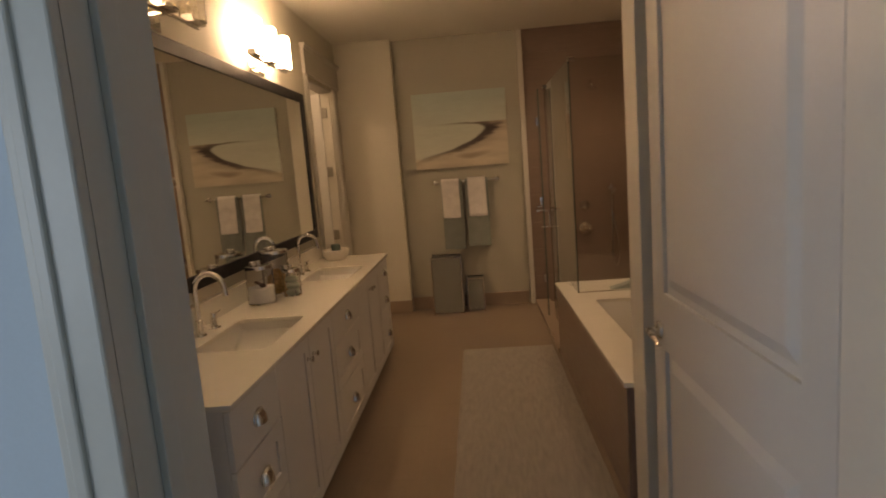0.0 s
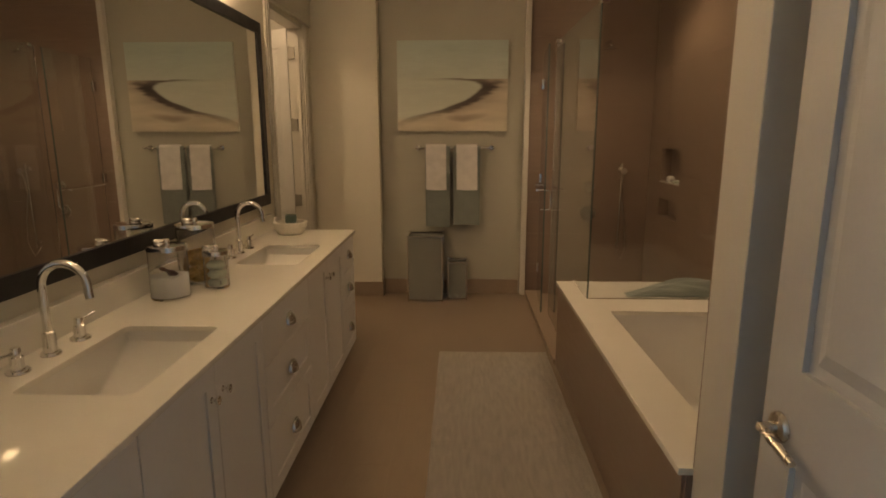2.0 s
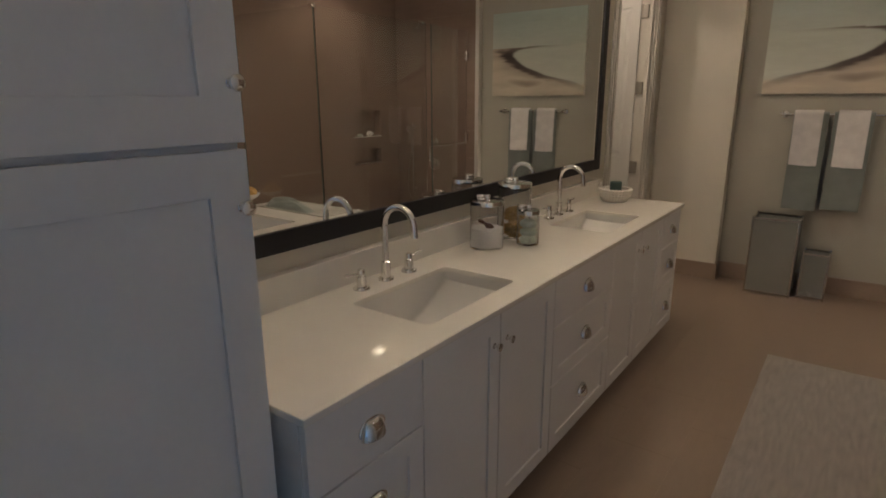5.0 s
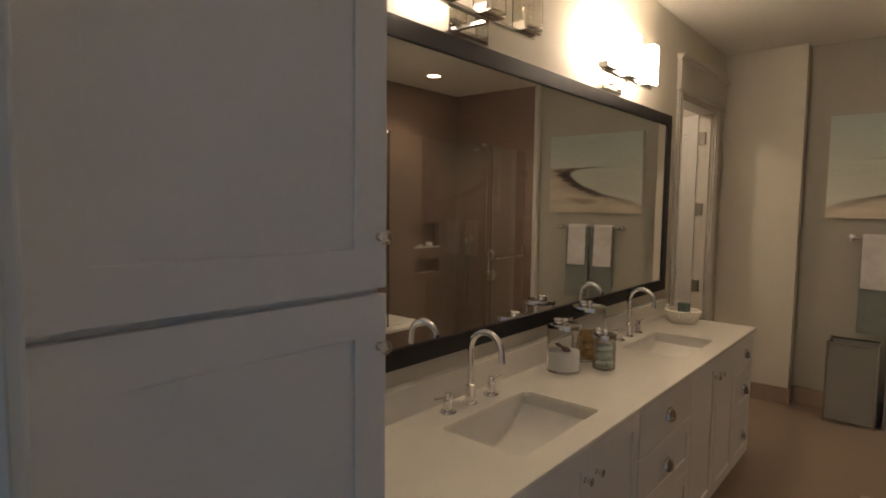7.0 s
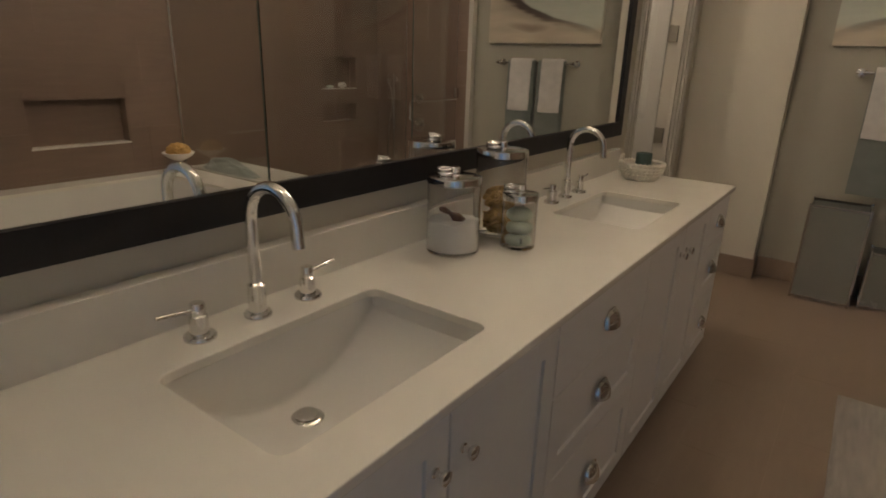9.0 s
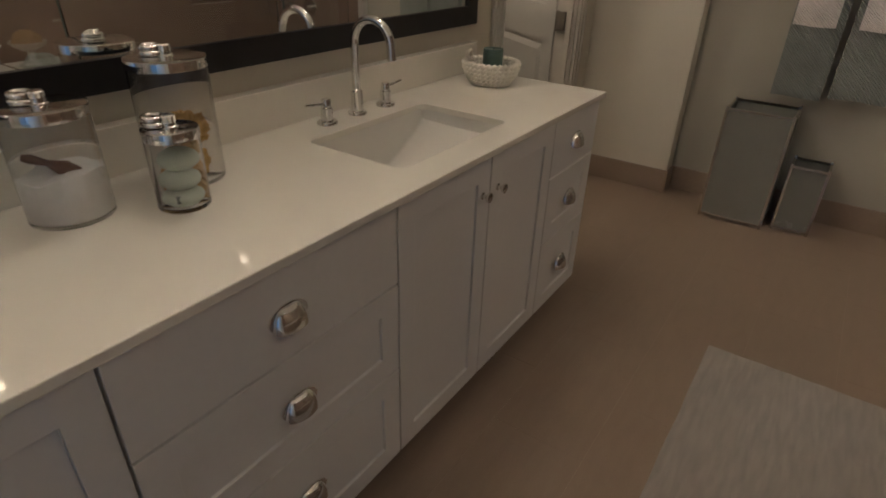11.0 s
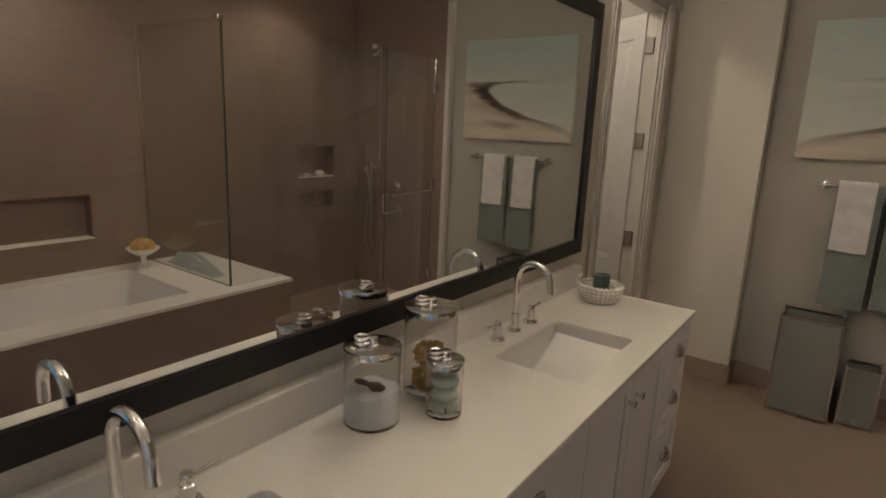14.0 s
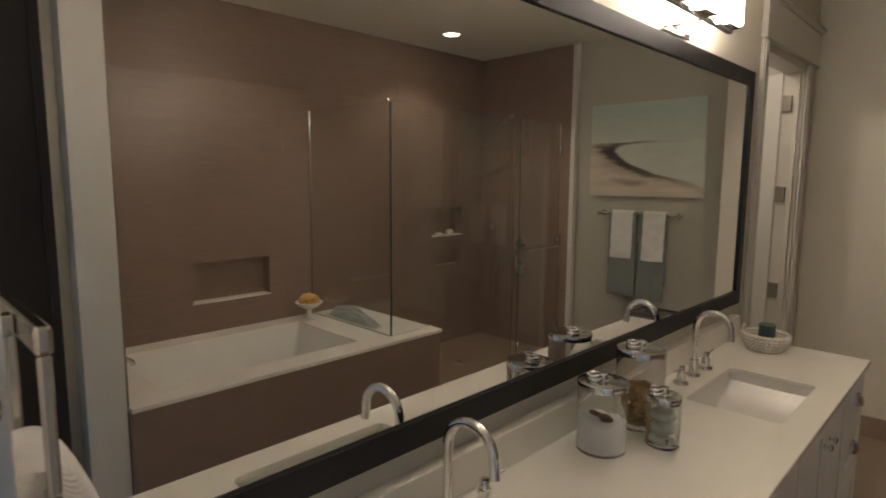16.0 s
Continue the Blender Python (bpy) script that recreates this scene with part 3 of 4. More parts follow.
for _kind, _a, _b in (("drawers", 1.840, 2.26), ("doors", 2.26, 3.107), ("drawers", 3.107, 3.77), ("doors", 3.77, 4.60), ("drawers", 4.60, 4.985)):
    unit(_kind, _a, _b)
# the shadow under the units is put in as a near-black block
structure("vanity_toe_kick", box(0.02, 1.87, 0.0, 0.46, 4.95, VB - 0.001), DARK, "recessed base under the vanity, coloured near-black as shadow", "plinth")

SINKS = ((2.402, 2.938), (3.898, 4.420))
top = thing("worktop", (0.3, 3.4, VT), "continuous white quartz vanity worktop with two basins cut in", "worktop")
_w = slab(rect(0.002, 1.830, 0.62, 5.0), [rect(0.188, a, 0.518, b, 0.028) for a, b in SINKS], VT + 0.001, 0.880)
part("slab", soften(_w, 0.0025), QUARTZ, top)
part("backsplash", box(0.002, 1.830, 0.8805, 0.042, 5.0, 0.993, 0.0015), QUARTZ, top)

for _a, _b in SINKS:
    s = thing("basin", (0.353, (_a + _b) / 2, 0.72), "white rectangular undermount basin with sloping ends", "sink", "vanity basins")
    bm = bmesh.new()
    ny, nx = 36, 8
    u0, u1, v0, v1 = 0.180, 0.526, _a - 0.008, _b + 0.008
    rows = []
    for i in range(ny + 1):
        v = v0 + (v1 - v0) * i / ny
        u = abs(2 * i / ny - 1)
        depth = 0.035 + 0.126 * (1 - u ** 1.8)
        z = VT - depth
        rows.append([bm.verts.new(c) for c in [(u0, v, VT), (u0, v, z + 0.012), (u0 + 0.004, v, z + 0.004), (u0 + 0.012, v, z)] + [(u0 + 0.012 + (u1 - u0 - 0.024) * j / nx, v, z - 0.004 * math.sin(math.pi * j / nx)) for j in range(1, nx)] + [(u1 - 0.012, v, z), (u1 - 0.004, v, z + 0.004), (u1, v, z + 0.012), (u1, v, VT)]])
    for a, b in zip(rows, rows[1:]):
        for j in range(len(a) - 1):
            bm.faces.new((a[j], a[j + 1], b[j + 1], b[j]))
    bm.faces.new(rows[0])
    bm.faces.new(rows[-1])
    part("bowl", bm, PORCELAIN, s, smooth=50)
    zc = VT - 0.164
    part("waste", lathe([(0.0, 0.013), (0.022, 0.012), (0.025, 0.009), (0.019, 0.005), (0.030, 0.005), (0.035, 0.001)], (0.262, (_a + _b) / 2 - 0.010, zc + 0.001)), CHROME, s, "chrome pop-up waste", 40)


def faucet(y):
    f = thing("faucet", (0.112, y, 0.88), "chrome gooseneck basin faucet with two lever handles", "faucet", "vanity faucets")
    bm = lathe([(0.0, 0.0), (0.029, 0.0), (0.029, 0.006), (0.026, 0.010), (0.019, 0.011), (0.0185, 0.072), (0.015, 0.074), (0.0125, 0.076)], (0.112, y, 0.88))
    part("base", bm, CHROME, f, smooth=40)
    pts = [(0.112, y, 0.95), (0.112, y, 1.0), (0.112, y, 1.045), (0.112, y, 1.085)] + arc((0.182, y, 1.095), 0.070, 172, 8, 14) + [(0.253, y, 1.075), (0.255, y, 1.06)]
    part("spout", tube(pts, 0.0125, 16), CHROME, f, smooth=60)
    for s in (-1, 1):
        hy = y + s * 0.134
        bm = lathe([(0.0, 0.0), (0.031, 0.0), (0.031, 0.006), (0.028, 0.010), (0.0180, 0.011), (0.0175, 0.048), (0.0140, 0.050), (0.0138, 0.072), (0.012, 0.0745), (0.0, 0.075)], (0.114, hy, 0.88))
        h = part("handle", bm, CHROME, f, smooth=40)
        part("lever", tube([(0.114, hy + s * 0.008, 0.940), (0.114, hy + s * 0.080, 0.948)], 0.0042, 10), CHROME, h, smooth=60)
    return f


faucet(2.667)
faucet(4.183)

# ---- mirror ----
mir = thing("mirror", (0.0, 3.405, 1.06), "wide wall mirror in a flat black frame", "mirror")
MY0, MY1, MZ0, MZ1 = 1.868, 5.0, 1.063, 2.258
part("frame", slab(rect(MY0, MZ0, MY1, MZ1), [rect(MY0 + 0.066, MZ0 + 0.066, MY1 - 0.066, MZ1 - 0.066)], 0.002, 0.034, UP_X), BLACK_FRAME, mir)
part("lip", slab(rect(MY0 + 0.058, MZ0 + 0.058, MY1 - 0.058, MZ1 - 0.058), [rect(MY0 + 0.070, MZ0 + 0.070, MY1 - 0.070, MZ1 - 0.070)], 0.027, 0.036, UP_X), BLACK_FRAME, mir)
part("glass", box(0.006, MY0 + 0.064, MZ0 + 0.064, 0.026, MY1 - 0.064, MZ1 - 0.064), MIRROR, mir, "silvered glass")

# ---- tall cabinet ----
tall = thing("linen_cabinet", (0.27, 1.48, 0.0), "tall white lacquered linen cabinet with two stacked doors", "cabinet")
TX = 0.540
part("body", box(0.002, 1.130, 0.0, TX - 0.021, 1.803, 2.62, 0.002), LACQUER, tall)
_d = shaker("door", 1.164, 1.806, 0.10, 1.449, tall, TX, 0.085)
knob(TX, 1.784, 1.340, _d, 0.016)
_d = shaker("door", 1.164, 1.806, 1.462, 2.55, tall, TX, 0.085)
knob(TX, 1.784, 1.570, _d, 0.016)


# ---- lamps ----
def sconce(y, lit):
    root = thing("wall_light", (0.0, y, 2.28), "chrome three-light vanity sconce with square opal shades" if all(lit) else "chrome three-light vanity sconce with two shades unlit", "wall light", "vanity sconces")
    part("backplate", box(0.002, y - 0.125, 2.275, 0.022, y + 0.125, 2.385, 0.003), CHROME, root)
    bm = box(0.022, y - 0.012, 2.315, 0.105, y + 0.012, 2.330, 0.002)
    part("arm", bm, CHROME, root)
    part("cross_bar", box(0.098, y - 0.315, 2.322, 0.122, y + 0.315, 2.336, 0.002), CHROME, root)
    for k, on in zip((-1, 0, 1), lit):
        c = y + k * 0.262
        bm = box(0.085, c - 0.058, 2.337, 0.150, c + 0.058, 2.345, 0.002)
        for s in (-1, 1):
            box(0.085, c + s * 0.056 - 0.004, 2.337, 0.140, c + s * 0.056 + 0.004, 2.372, 0.0015, into=bm)
        part("holder", bm, CHROME, root)
        sh = slab(rect(0.064, c - 0.050, 0.164, c + 0.050, 0.016, 4), [rect(0.069, c - 0.045, 0.159, c + 0.045, 0.012, 4)], 2.346, 2.560)
        box(0.070, c - 0.044, 2.346, 0.158, c + 0.044, 2.351, into=sh)
        part("shade", sh, SHADE_ON if on else SHADE_OFF, root, "glowing opal glass shade" if on else "unlit frosted glass shade")
        if not on:
            part("bulb", lathe([(0.0, 0.0), (0.012, 0.0), (0.012, 0.03), (0.022, 0.06), (0.024, 0.08), (0.015, 0.1), (0, 0.104)], (0.114, c, 2.352)), SHADE_OFF, root, smooth=60)
    return root


sconce(2.744, (True, False, False))
sconce(4.045, (True, True, True))
for _x, _y in DOWNLIGHTS:
    d = thing("downlight", (_x, _y, CEIL), "round recessed ceiling downlight, switched on", "ceiling light", "recessed downlights")
    part("trim_ring", lathe([(0.064, 0.03), (0.066, 0.0), (0.068, -0.004), (0.088, -0.005), (0.092, 0.0005)], (_x, _y, CEIL - 0.001), n=32), PAINT_CEIL, d, smooth=40)
    part("lens", lathe([(0.0, 0.0), (0.064, 0.0), (0.064, 0.004), (0.0, 0.004)], (_x, _y, CEIL + 0.004), n=32), DISC_ON, d, "bright round lens")

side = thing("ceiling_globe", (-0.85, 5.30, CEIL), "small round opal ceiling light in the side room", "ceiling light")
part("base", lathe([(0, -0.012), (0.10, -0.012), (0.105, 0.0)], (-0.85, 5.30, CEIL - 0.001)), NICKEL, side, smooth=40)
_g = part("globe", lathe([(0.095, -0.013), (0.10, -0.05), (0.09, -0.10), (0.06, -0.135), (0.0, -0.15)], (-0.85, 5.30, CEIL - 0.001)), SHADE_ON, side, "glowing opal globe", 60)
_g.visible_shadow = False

# ---- end wall: painting, towels, baskets ----
art = thing("painting", (1.28, 6.46, 1.556), "abstract beach canvas, pale teal sky above a dark winding stream", "painting")
PX0, PX1, PZ0, PZ1 = 0.779, 1.790, 1.567, 2.370
_bm = bmesh.new()
NX, NZ = 150, 118
_vs = [[_bm.verts.new((PX0 + (PX1 - PX0) * i / NX, 6.462, PZ0 + (PZ1 - PZ0) * j / NZ)) for i in range(NX + 1)] for j in range(NZ + 1)]
for _j in range(NZ):
    for _i in range(NX):
        _bm.faces.new((_vs[_j][_i], _vs[_j][_i + 1], _vs[_j + 1][_i + 1], _vs[_j + 1][_i]))
_rim = [_vs[0][i] for i in range(NX + 1)] + [_vs[j][NX] for j in range(1, NZ + 1)] + [_vs[NZ][i] for i in range(NX - 1, -1, -1)] + [_vs[j][0] for j in range(NZ - 1, 0, -1)]
_bk = [_bm.verts.new((v.co.x, 6.497, v.co.z)) for v in _rim]
for _i in range(len(_rim)):
    _k = (_i + 1) % len(_rim)
    _bm.faces.new((_rim[_i], _bk[_i], _bk[_k], _rim[_k]))


def art_colour(u, v):
    """u to the right, v up, both 0 to 1: pale sky, horizon, stream winding to the lower edge, sand."""
    n1 = noise.noise(Vector((u * 3, v * 14, 0.3)))
    n2 = noise.noise(Vector((u * 9, v * 40, 4.1)))
    sky = Vector((0.42, 0.50, 0.45)).lerp(Vector((0.55, 0.58, 0.50)), max(0, min(1, (0.95 - v) * 2.0)))
    water = Vector((0.60, 0.63, 0.55)).lerp(Vector((0.50, 0.54, 0.46)), max(0, min(1, v * 1.2)))
    sand = Vector((0.56, 0.49, 0.39)) * (1 + 0.12 * n1)
    horizon = 0.592 - 0.012 * u
    c = sky if v > horizon else water
    def smooth(a, b, x):
        t = max(0.0, min(1.0, (x - a) / (b - a)))
        return t * t * (3 - 2 * t)
    if v < horizon:
        s = (horizon - v) / horizon                      # 0 at the horizon, 1 at the lower edge
        steps = (0, 0.05, 0.11, 0.17, 0.27, 0.42, 0.59, 0.72, 1)
        bank = float(np.interp(s, steps, (0.42, 0.70, 0.76, 0.77, 0.72, 0.61, 0.40, 0.12, -0.2))) + 0.015 * n1
        width = float(np.interp(s, steps, (0.60, 0.30, 0.21, 0.17, 0.15, 0.16, 0.20, 0.20, 0.1)))
        force = float(np.interp(s, steps, (0.70, 0.78, 0.95, 0.98, 0.92, 0.90, 0.78, 0.35, 0)))
        c = water.lerp(sand, smooth(bank, bank + 0.10, u))
        c = c.lerp(sand, smooth(0.70, 0.86, s + 0.05 * n1))
        d = (u - bank) / width
        halo = smooth(-0.25, 0.2, d) * (1 - smooth(0.4, 2.2, d + 0.4 * n1))
        c = c.lerp(Vector((0.26, 0.19, 0.15)), 0.55 * halo * force)
        core = smooth(-0.12, 0.12, d) * (1 - smooth(0.45, 1.15, d + 0.35 * n2))
        c = c.lerp(Vector((0.045, 0.028, 0.026)), core * force)
        if u < 0.65 and s < 0.06:
            c = c.lerp(Vector((0.25, 0.24, 0.20)), 0.6 * (1 - s / 0.06) * smooth(0.05, 0.5, u))
        e = ((u - 0.60 + (s - 0.75) * 0.7) / 0.20) ** 2 + ((s - 0.76 + 0.25 * abs(u - 0.6)) / 0.085) ** 2
        c = c.lerp(Vector((0.22, 0.16, 0.12)), 0.65 * max(0.0, 1 - e))
    return c * (1 + 0.05 * n1 + 0.04 * n2)


_mesh = mesh_of("canvas", _bm)
_col = _mesh.color_attributes.new("paint", "FLOAT_COLOR", "POINT")
for _i, _v in enumerate(_mesh.vertices):
    _c = art_colour((_v.co.x - PX0) / (PX1 - PX0), (_v.co.z - PZ0) / (PZ1 - PZ0)) if _v.co.y < 6.48 else Vector((0.6, 0.56, 0.48))
    _col.data[_i].color = (_c.x, _c.y, _c.z, 1)
CANVAS = mat("painted_canvas", (0.8, 0.8, 0.8), 0.6, vary=0.0, fine=500, bump=0.15)
_nt = CANVAS.node_tree
_at = _nt.nodes.new("ShaderNodeAttribute")
_at.attribute_name = "paint"
_nt.links.new(_at.outputs["Color"], _nt.nodes["Principled BSDF"].inputs["Base Color"])
link_part("canvas", _mesh, CANVAS, art)
_b = box(PX0 + 0.012, 6.470, PZ0 + 0.012, PX0 + 0.05, 6.4985, PZ1 - 0.012)
part("stretcher_bar", _b, WOOD_RAW, art)
part("stretcher_bar", box(PX1 - 0.05, 6.470, PZ0 + 0.012, PX1 - 0.012, 6.4985, PZ1 - 0.012), WOOD_RAW, art)

BAR_Y, BAR_Z = 6.425, 1.412
bar = thing("towel_rail", (1.305, 6.5, BAR_Z), "chrome towel rail on the beige wall", "towel rail")
part("bar", tube([(0.94, BAR_Y, BAR_Z), (1.675, BAR_Y, BAR_Z)], 0.010, 14), CHROME, bar, smooth=50)
for _x in (0.965, 1.65):
    part("post", lathe([(0.0, 0.085), (0.014, 0.083), (0.014, 0.012), (0.026, 0.010), (0.028, 0.001)], (_x, 6.5, BAR_Z), "-y"), CHROME, bar, smooth=40)


def towel(x0, x1, r, front, back, material, label, seed):
    """A folded towel hung over the rail, thick, with a soft fold and slight waves."""
    rnd = random.Random(seed)
    ob = thing("towel", ((x0 + x1) / 2, BAR_Y, BAR_Z - front), label, "towel", "towels on the rail")
    th = 0.010
    prof = [(-r - 0.004 * math.sin(k * 1.3), BAR_Z - front + front * k / 14) for k in range(14)]
    prof += [(r * math.cos(radians(a)), BAR_Z + r * math.sin(radians(a))) for a in range(180, -1, -20)]
    prof += [(r + 0.001, BAR_Z - back * k / 8) for k in range(1, 9)]
    bm = bmesh.new()
    nx, ph = 16, rnd.random() * 6
    grid = []
    for dy, z in prof:
        row = []
        for i in range(nx + 1):
            u = i / nx
            hang = max(0, (BAR_Z - z) / front)
            wob = 0.004 * math.sin(u * 7 + ph) * hang if dy < 0 else 0
            inset = 0.006 * hang * math.sin(u * math.pi * 2 + ph)
            row.append(bm.verts.new((x0 + (x1 - x0) * u + inset * 0.6, BAR_Y + dy - abs(wob), z + (0.003 * math.sin(u * 5 + ph) if hang > 0.95 else 0))))
        grid.append(row)
    for a, b in zip(grid, grid[1:]):
        for i in range(nx):
            bm.faces.new((a[i], a[i + 1], b[i + 1], b[i]))
    bmesh.ops.recalc_face_normals(bm, faces=bm.faces)
    bmesh.ops.solidify(bm, geom=bm.faces[:], thickness=-th)
    part("cloth", bm, material, ob, smooth=60)
    return ob


towel(1.033, 1.262, 0.013, 0.735, 0.60, TOWEL_TEAL, "grey-teal textured bath towel folded over the rail", 1)
towel(1.297, 1.545, 0.013, 0.715, 0.60, TOWEL_TEAL, "grey-teal textured bath towel folded over the rail", 2)
towel(1.038, 1.226, 0.026, 0.385, 0.30, TOWEL_WHITE, "white textured hand towel over a grey-teal towel", 3)
towel(1.322, 1.516, 0.026, 0.385, 0.30, TOWEL_WHITE, "white textured hand towel over a grey-teal towel", 4)


def basket(name, x0, x1, y0, y1, h, label, category):
    root = thing(name, ((x0 + x1) / 2, (y0 + y1) / 2, 0), label, category)
    for x, y in ((x0, y0), (x1, y0), (x0, y1), (x1, y1)):
        part("post", box(x - 0.007, y - 0.007, 0.0, x + 0.007, y + 0.007, h, 0.002), STEEL, root)
    for z in (0.012, h - 0.022):
        bm = box(x0, y0 - 0.006, z, x1, y0 + 0.006, z + 0.012)
        box(x0, y1 - 0.006, z, x1, y1 + 0.006, z + 0.012, into=bm)
        box(x0 - 0.006, y0, z, x0 + 0.006, y1, z + 0.012, into=bm)
        box(x1 - 0.006, y0, z, x1 + 0.006, y1, z + 0.012, into=bm)
        part("rail", bm, STEEL, root)
    for a in ((x0 + 0.005, y0 - 0.003, x1 - 0.005, y0 + 0.003), (x0 + 0.005, y1 - 0.003, x1 - 0.005, y1 + 0.003), (x0 - 0.003, y0 + 0.005, x0 + 0.003, y1 - 0.005), (x1 - 0.003, y0 + 0.005, x1 + 0.003, y1 - 0.005)):
        part("panel", box(a[0], a[1], 0.022, a[2], a[3], h - 0.022), HAMPER_PANEL, root, "grey glass panel")
    part("bottom", box(x0 + 0.004, y0 + 0.004, 0.022, x1 - 0.004, y1 - 0.004, 0.028), HAMPER_PANEL, root)
    return root


basket("laundry_hamper", 0.880, 1.196, 6.180, 6.440, 0.632, "tall grey glass laundry hamper with chrome edges", "hamper")
basket("waste_bin", 1.250, 1.420, 6.245, 6.420, 0.378, "small grey glass waste bin with chrome edges", "bin")

# ---- rug ----
rug = thing("rug", (1.59, 3.7, 0), "worn grey woven bath runner on the tiles", "rug")
_bm = bmesh.new()
_n, _k = 40, 150
_rows = []
for _j in range(_k + 1):
    _row = []
    for _i in range(_n + 1):
        _u, _v = _i / _n, _j / _k
        _e = min(_u, 1 - _u, _v * 3.2, (1 - _v) * 3.2)
        _z = 0.007 + 0.0025 * noise.noise(Vector((_u * 6, _v * 20, 1))) if _e > 0.004 else 0.001
        _row.append(_bm.verts.new((1.213 + 0.764 * _u + (0.004 * noise.noise(Vector((_v * 14, _u, 0))) if _i in (0, _n) else 0), 2.42 + 2.52 * _v + (0.004 * noise.noise(Vector((_u * 9, 3, 0))) if _j in (0, _k) else 0), _z)))
    _rows.append(_row)
for _a, _b in zip(_rows, _rows[1:]):
    for _i in range(_n):
        _bm.faces.new((_a[_i], _a[_i + 1], _b[_i + 1], _b[_i]))
part("mat", _bm, RUG, rug, smooth=70)


# ---- on the worktop ----
def canister(x, y, r, h, label):
    root = thing("glass_canister", (x, y, 0.88), label, "jar", "lidded glass canisters")
    g = lathe([(0, 0.0005), (r - 0.002, 0.0005), (r, 0.003), (r, h), (r - 0.0025, h), (r - 0.0025, 0.010), (r - 0.006, 0.008), (0, 0.008)], (x, y, 0.88), n=40)
    ob = part("glass", g, CLEAR, root, smooth=40)
    ob.visible_shadow = False
    rim = r + 0.002
    lid = part("lid", lathe([(0, h + 0.0065), (r - 0.004, h + 0.0065), (rim - 0.001, h + 0.005), (rim, h + 0.002), (rim, h - 0.014), (rim - 0.0015, h - 0.014), (rim - 0.0015, h + 0.0005), (0, h + 0.001)], (x, y, 0.88), n=40), CHROME, root, "polished chrome lid", 40)
    kz = h + 0.0065
    post = lathe([(0.018, kz - 0.001), (0.018, kz + 0.002), (0.0145, kz + 0.004), (0.0145, kz + 0.022), (0.012, kz + 0.0245), (0, kz + 0.025)], (x, y, 0.88), n=20)
    part("lid_knob", post, CHROME, lid, smooth=40)
    for r2, z2, o in ((0.021, 0.006, 0.0), (0.0185, 0.0165, 0.003)):
        ring = [(x - 0.021 - o + r2 * math.cos(2 * math.pi * i / 24), y - 0.015 + r2 * math.sin(2 * math.pi * i / 24), 0.88 + kz + z2) for i in range(25)]
        part("lid_coil", tube(ring, 0.0062, 8), CHROME, lid, "polished chrome coil", 60)
    return root


def lump(c, r, squash, seed, detail=3, rough=0.25, freq=3.0):
    bm = bmesh.new()
    bmesh.ops.create_icosphere(bm, subdivisions=detail, radius=1)
    for v in bm.verts:
        k = 1 + rough * noise.noise(v.co * freq + Vector((seed, 0, 0)))
        v.co = Vector((c[0] + r * v.co.x * k * squash[0], c[1] + r * v.co.y * k * squash[1], c[2] + r * v.co.z * k * squash[2]))
    return bm


canister(0.165, 3.300, 0.076, 0.213, "lidded glass canister half full of white bath salt")
_s = thing("bath_salt", (0.165, 3.300, 0.889), "heap of white bath salt inside a glass canister", "bath salt")
_b = lathe([(0.0, 0.0), (0.068, 0.0), (0.0715, 0.006), (0.0715, 0.088), (0.055, 0.094), (0.03, 0.090), (0.0, 0.084)], (0.165, 3.300, 0.889), n=40)
for _v in _b.verts:
    if _v.co.z > 0.96:
        _v.co.z += 0.010 * noise.noise(_v.co * 30) + 0.06 * (_v.co.y - 3.300)
part("salt", _b, SALT, _s, smooth=60)
_s = thing("wooden_scoop", (0.165, 3.285, 0.98), "small dark wooden scoop stuck in the bath salt", "scoop")
part("scoop", tube([(0.182, 3.325, 0.968), (0.174, 3.305, 0.983), (0.167, 3.282, 0.998), (0.160, 3.260, 1.010), (0.156, 3.248, 1.014)], [0.013, 0.016, 0.006, 0.009, 0.006], 10), WOOD, _s, smooth=60)

canister(0.165, 3.555, 0.080, 0.262, "tall lidded glass canister with natural sponges")
for _i, (_dx, _dy, _z, _r) in enumerate(((0.01, -0.012, 0.930, 0.050), (-0.008, 0.014, 0.995, 0.047))):
    _s = thing("sponge", (0.165 + _dx, 3.555 + _dy, _z - _r * 0.8), "rough golden natural sponge in a glass canister", "sponge", "sponges")
    part("body", lump((0.165 + _dx, 3.555 + _dy, _z), _r, (1, 1, 0.78), 3.0 + _i, 4, 0.35, 5), SPONGE, _s)
canister(0.290, 3.462, 0.052, 0.158, "small lidded glass canister of round pale green soaps")
for _i, (_dx, _dy) in enumerate(((0.0, 0.0), (0.004, -0.003), (-0.003, 0.006))):
    _s = thing("soap", (0.290 + _dx, 3.462 + _dy, 0.889 + 0.036 * _i), "round pale green soap stacked in a canister", "soap", "stacked soaps")
    _z = 0.8895 + 0.0362 * _i
    part("bar", lathe([(0, 0.0), (0.024, 0.0), (0.036, 0.008), (0.040, 0.018), (0.036, 0.028), (0.024, 0.0355), (0, 0.0355)], (0.290 + _dx, 3.462 + _dy, _z)), SOAP, _s, smooth=60)
    if _i == 0:
        part("label", box(0.290 + 0.022, 3.462 - 0.030, _z + 0.010, 0.290 + 0.029, 3.462 - 0.018, _z + 0.026), TOWEL_TEAL, _s, "small stamped mark")

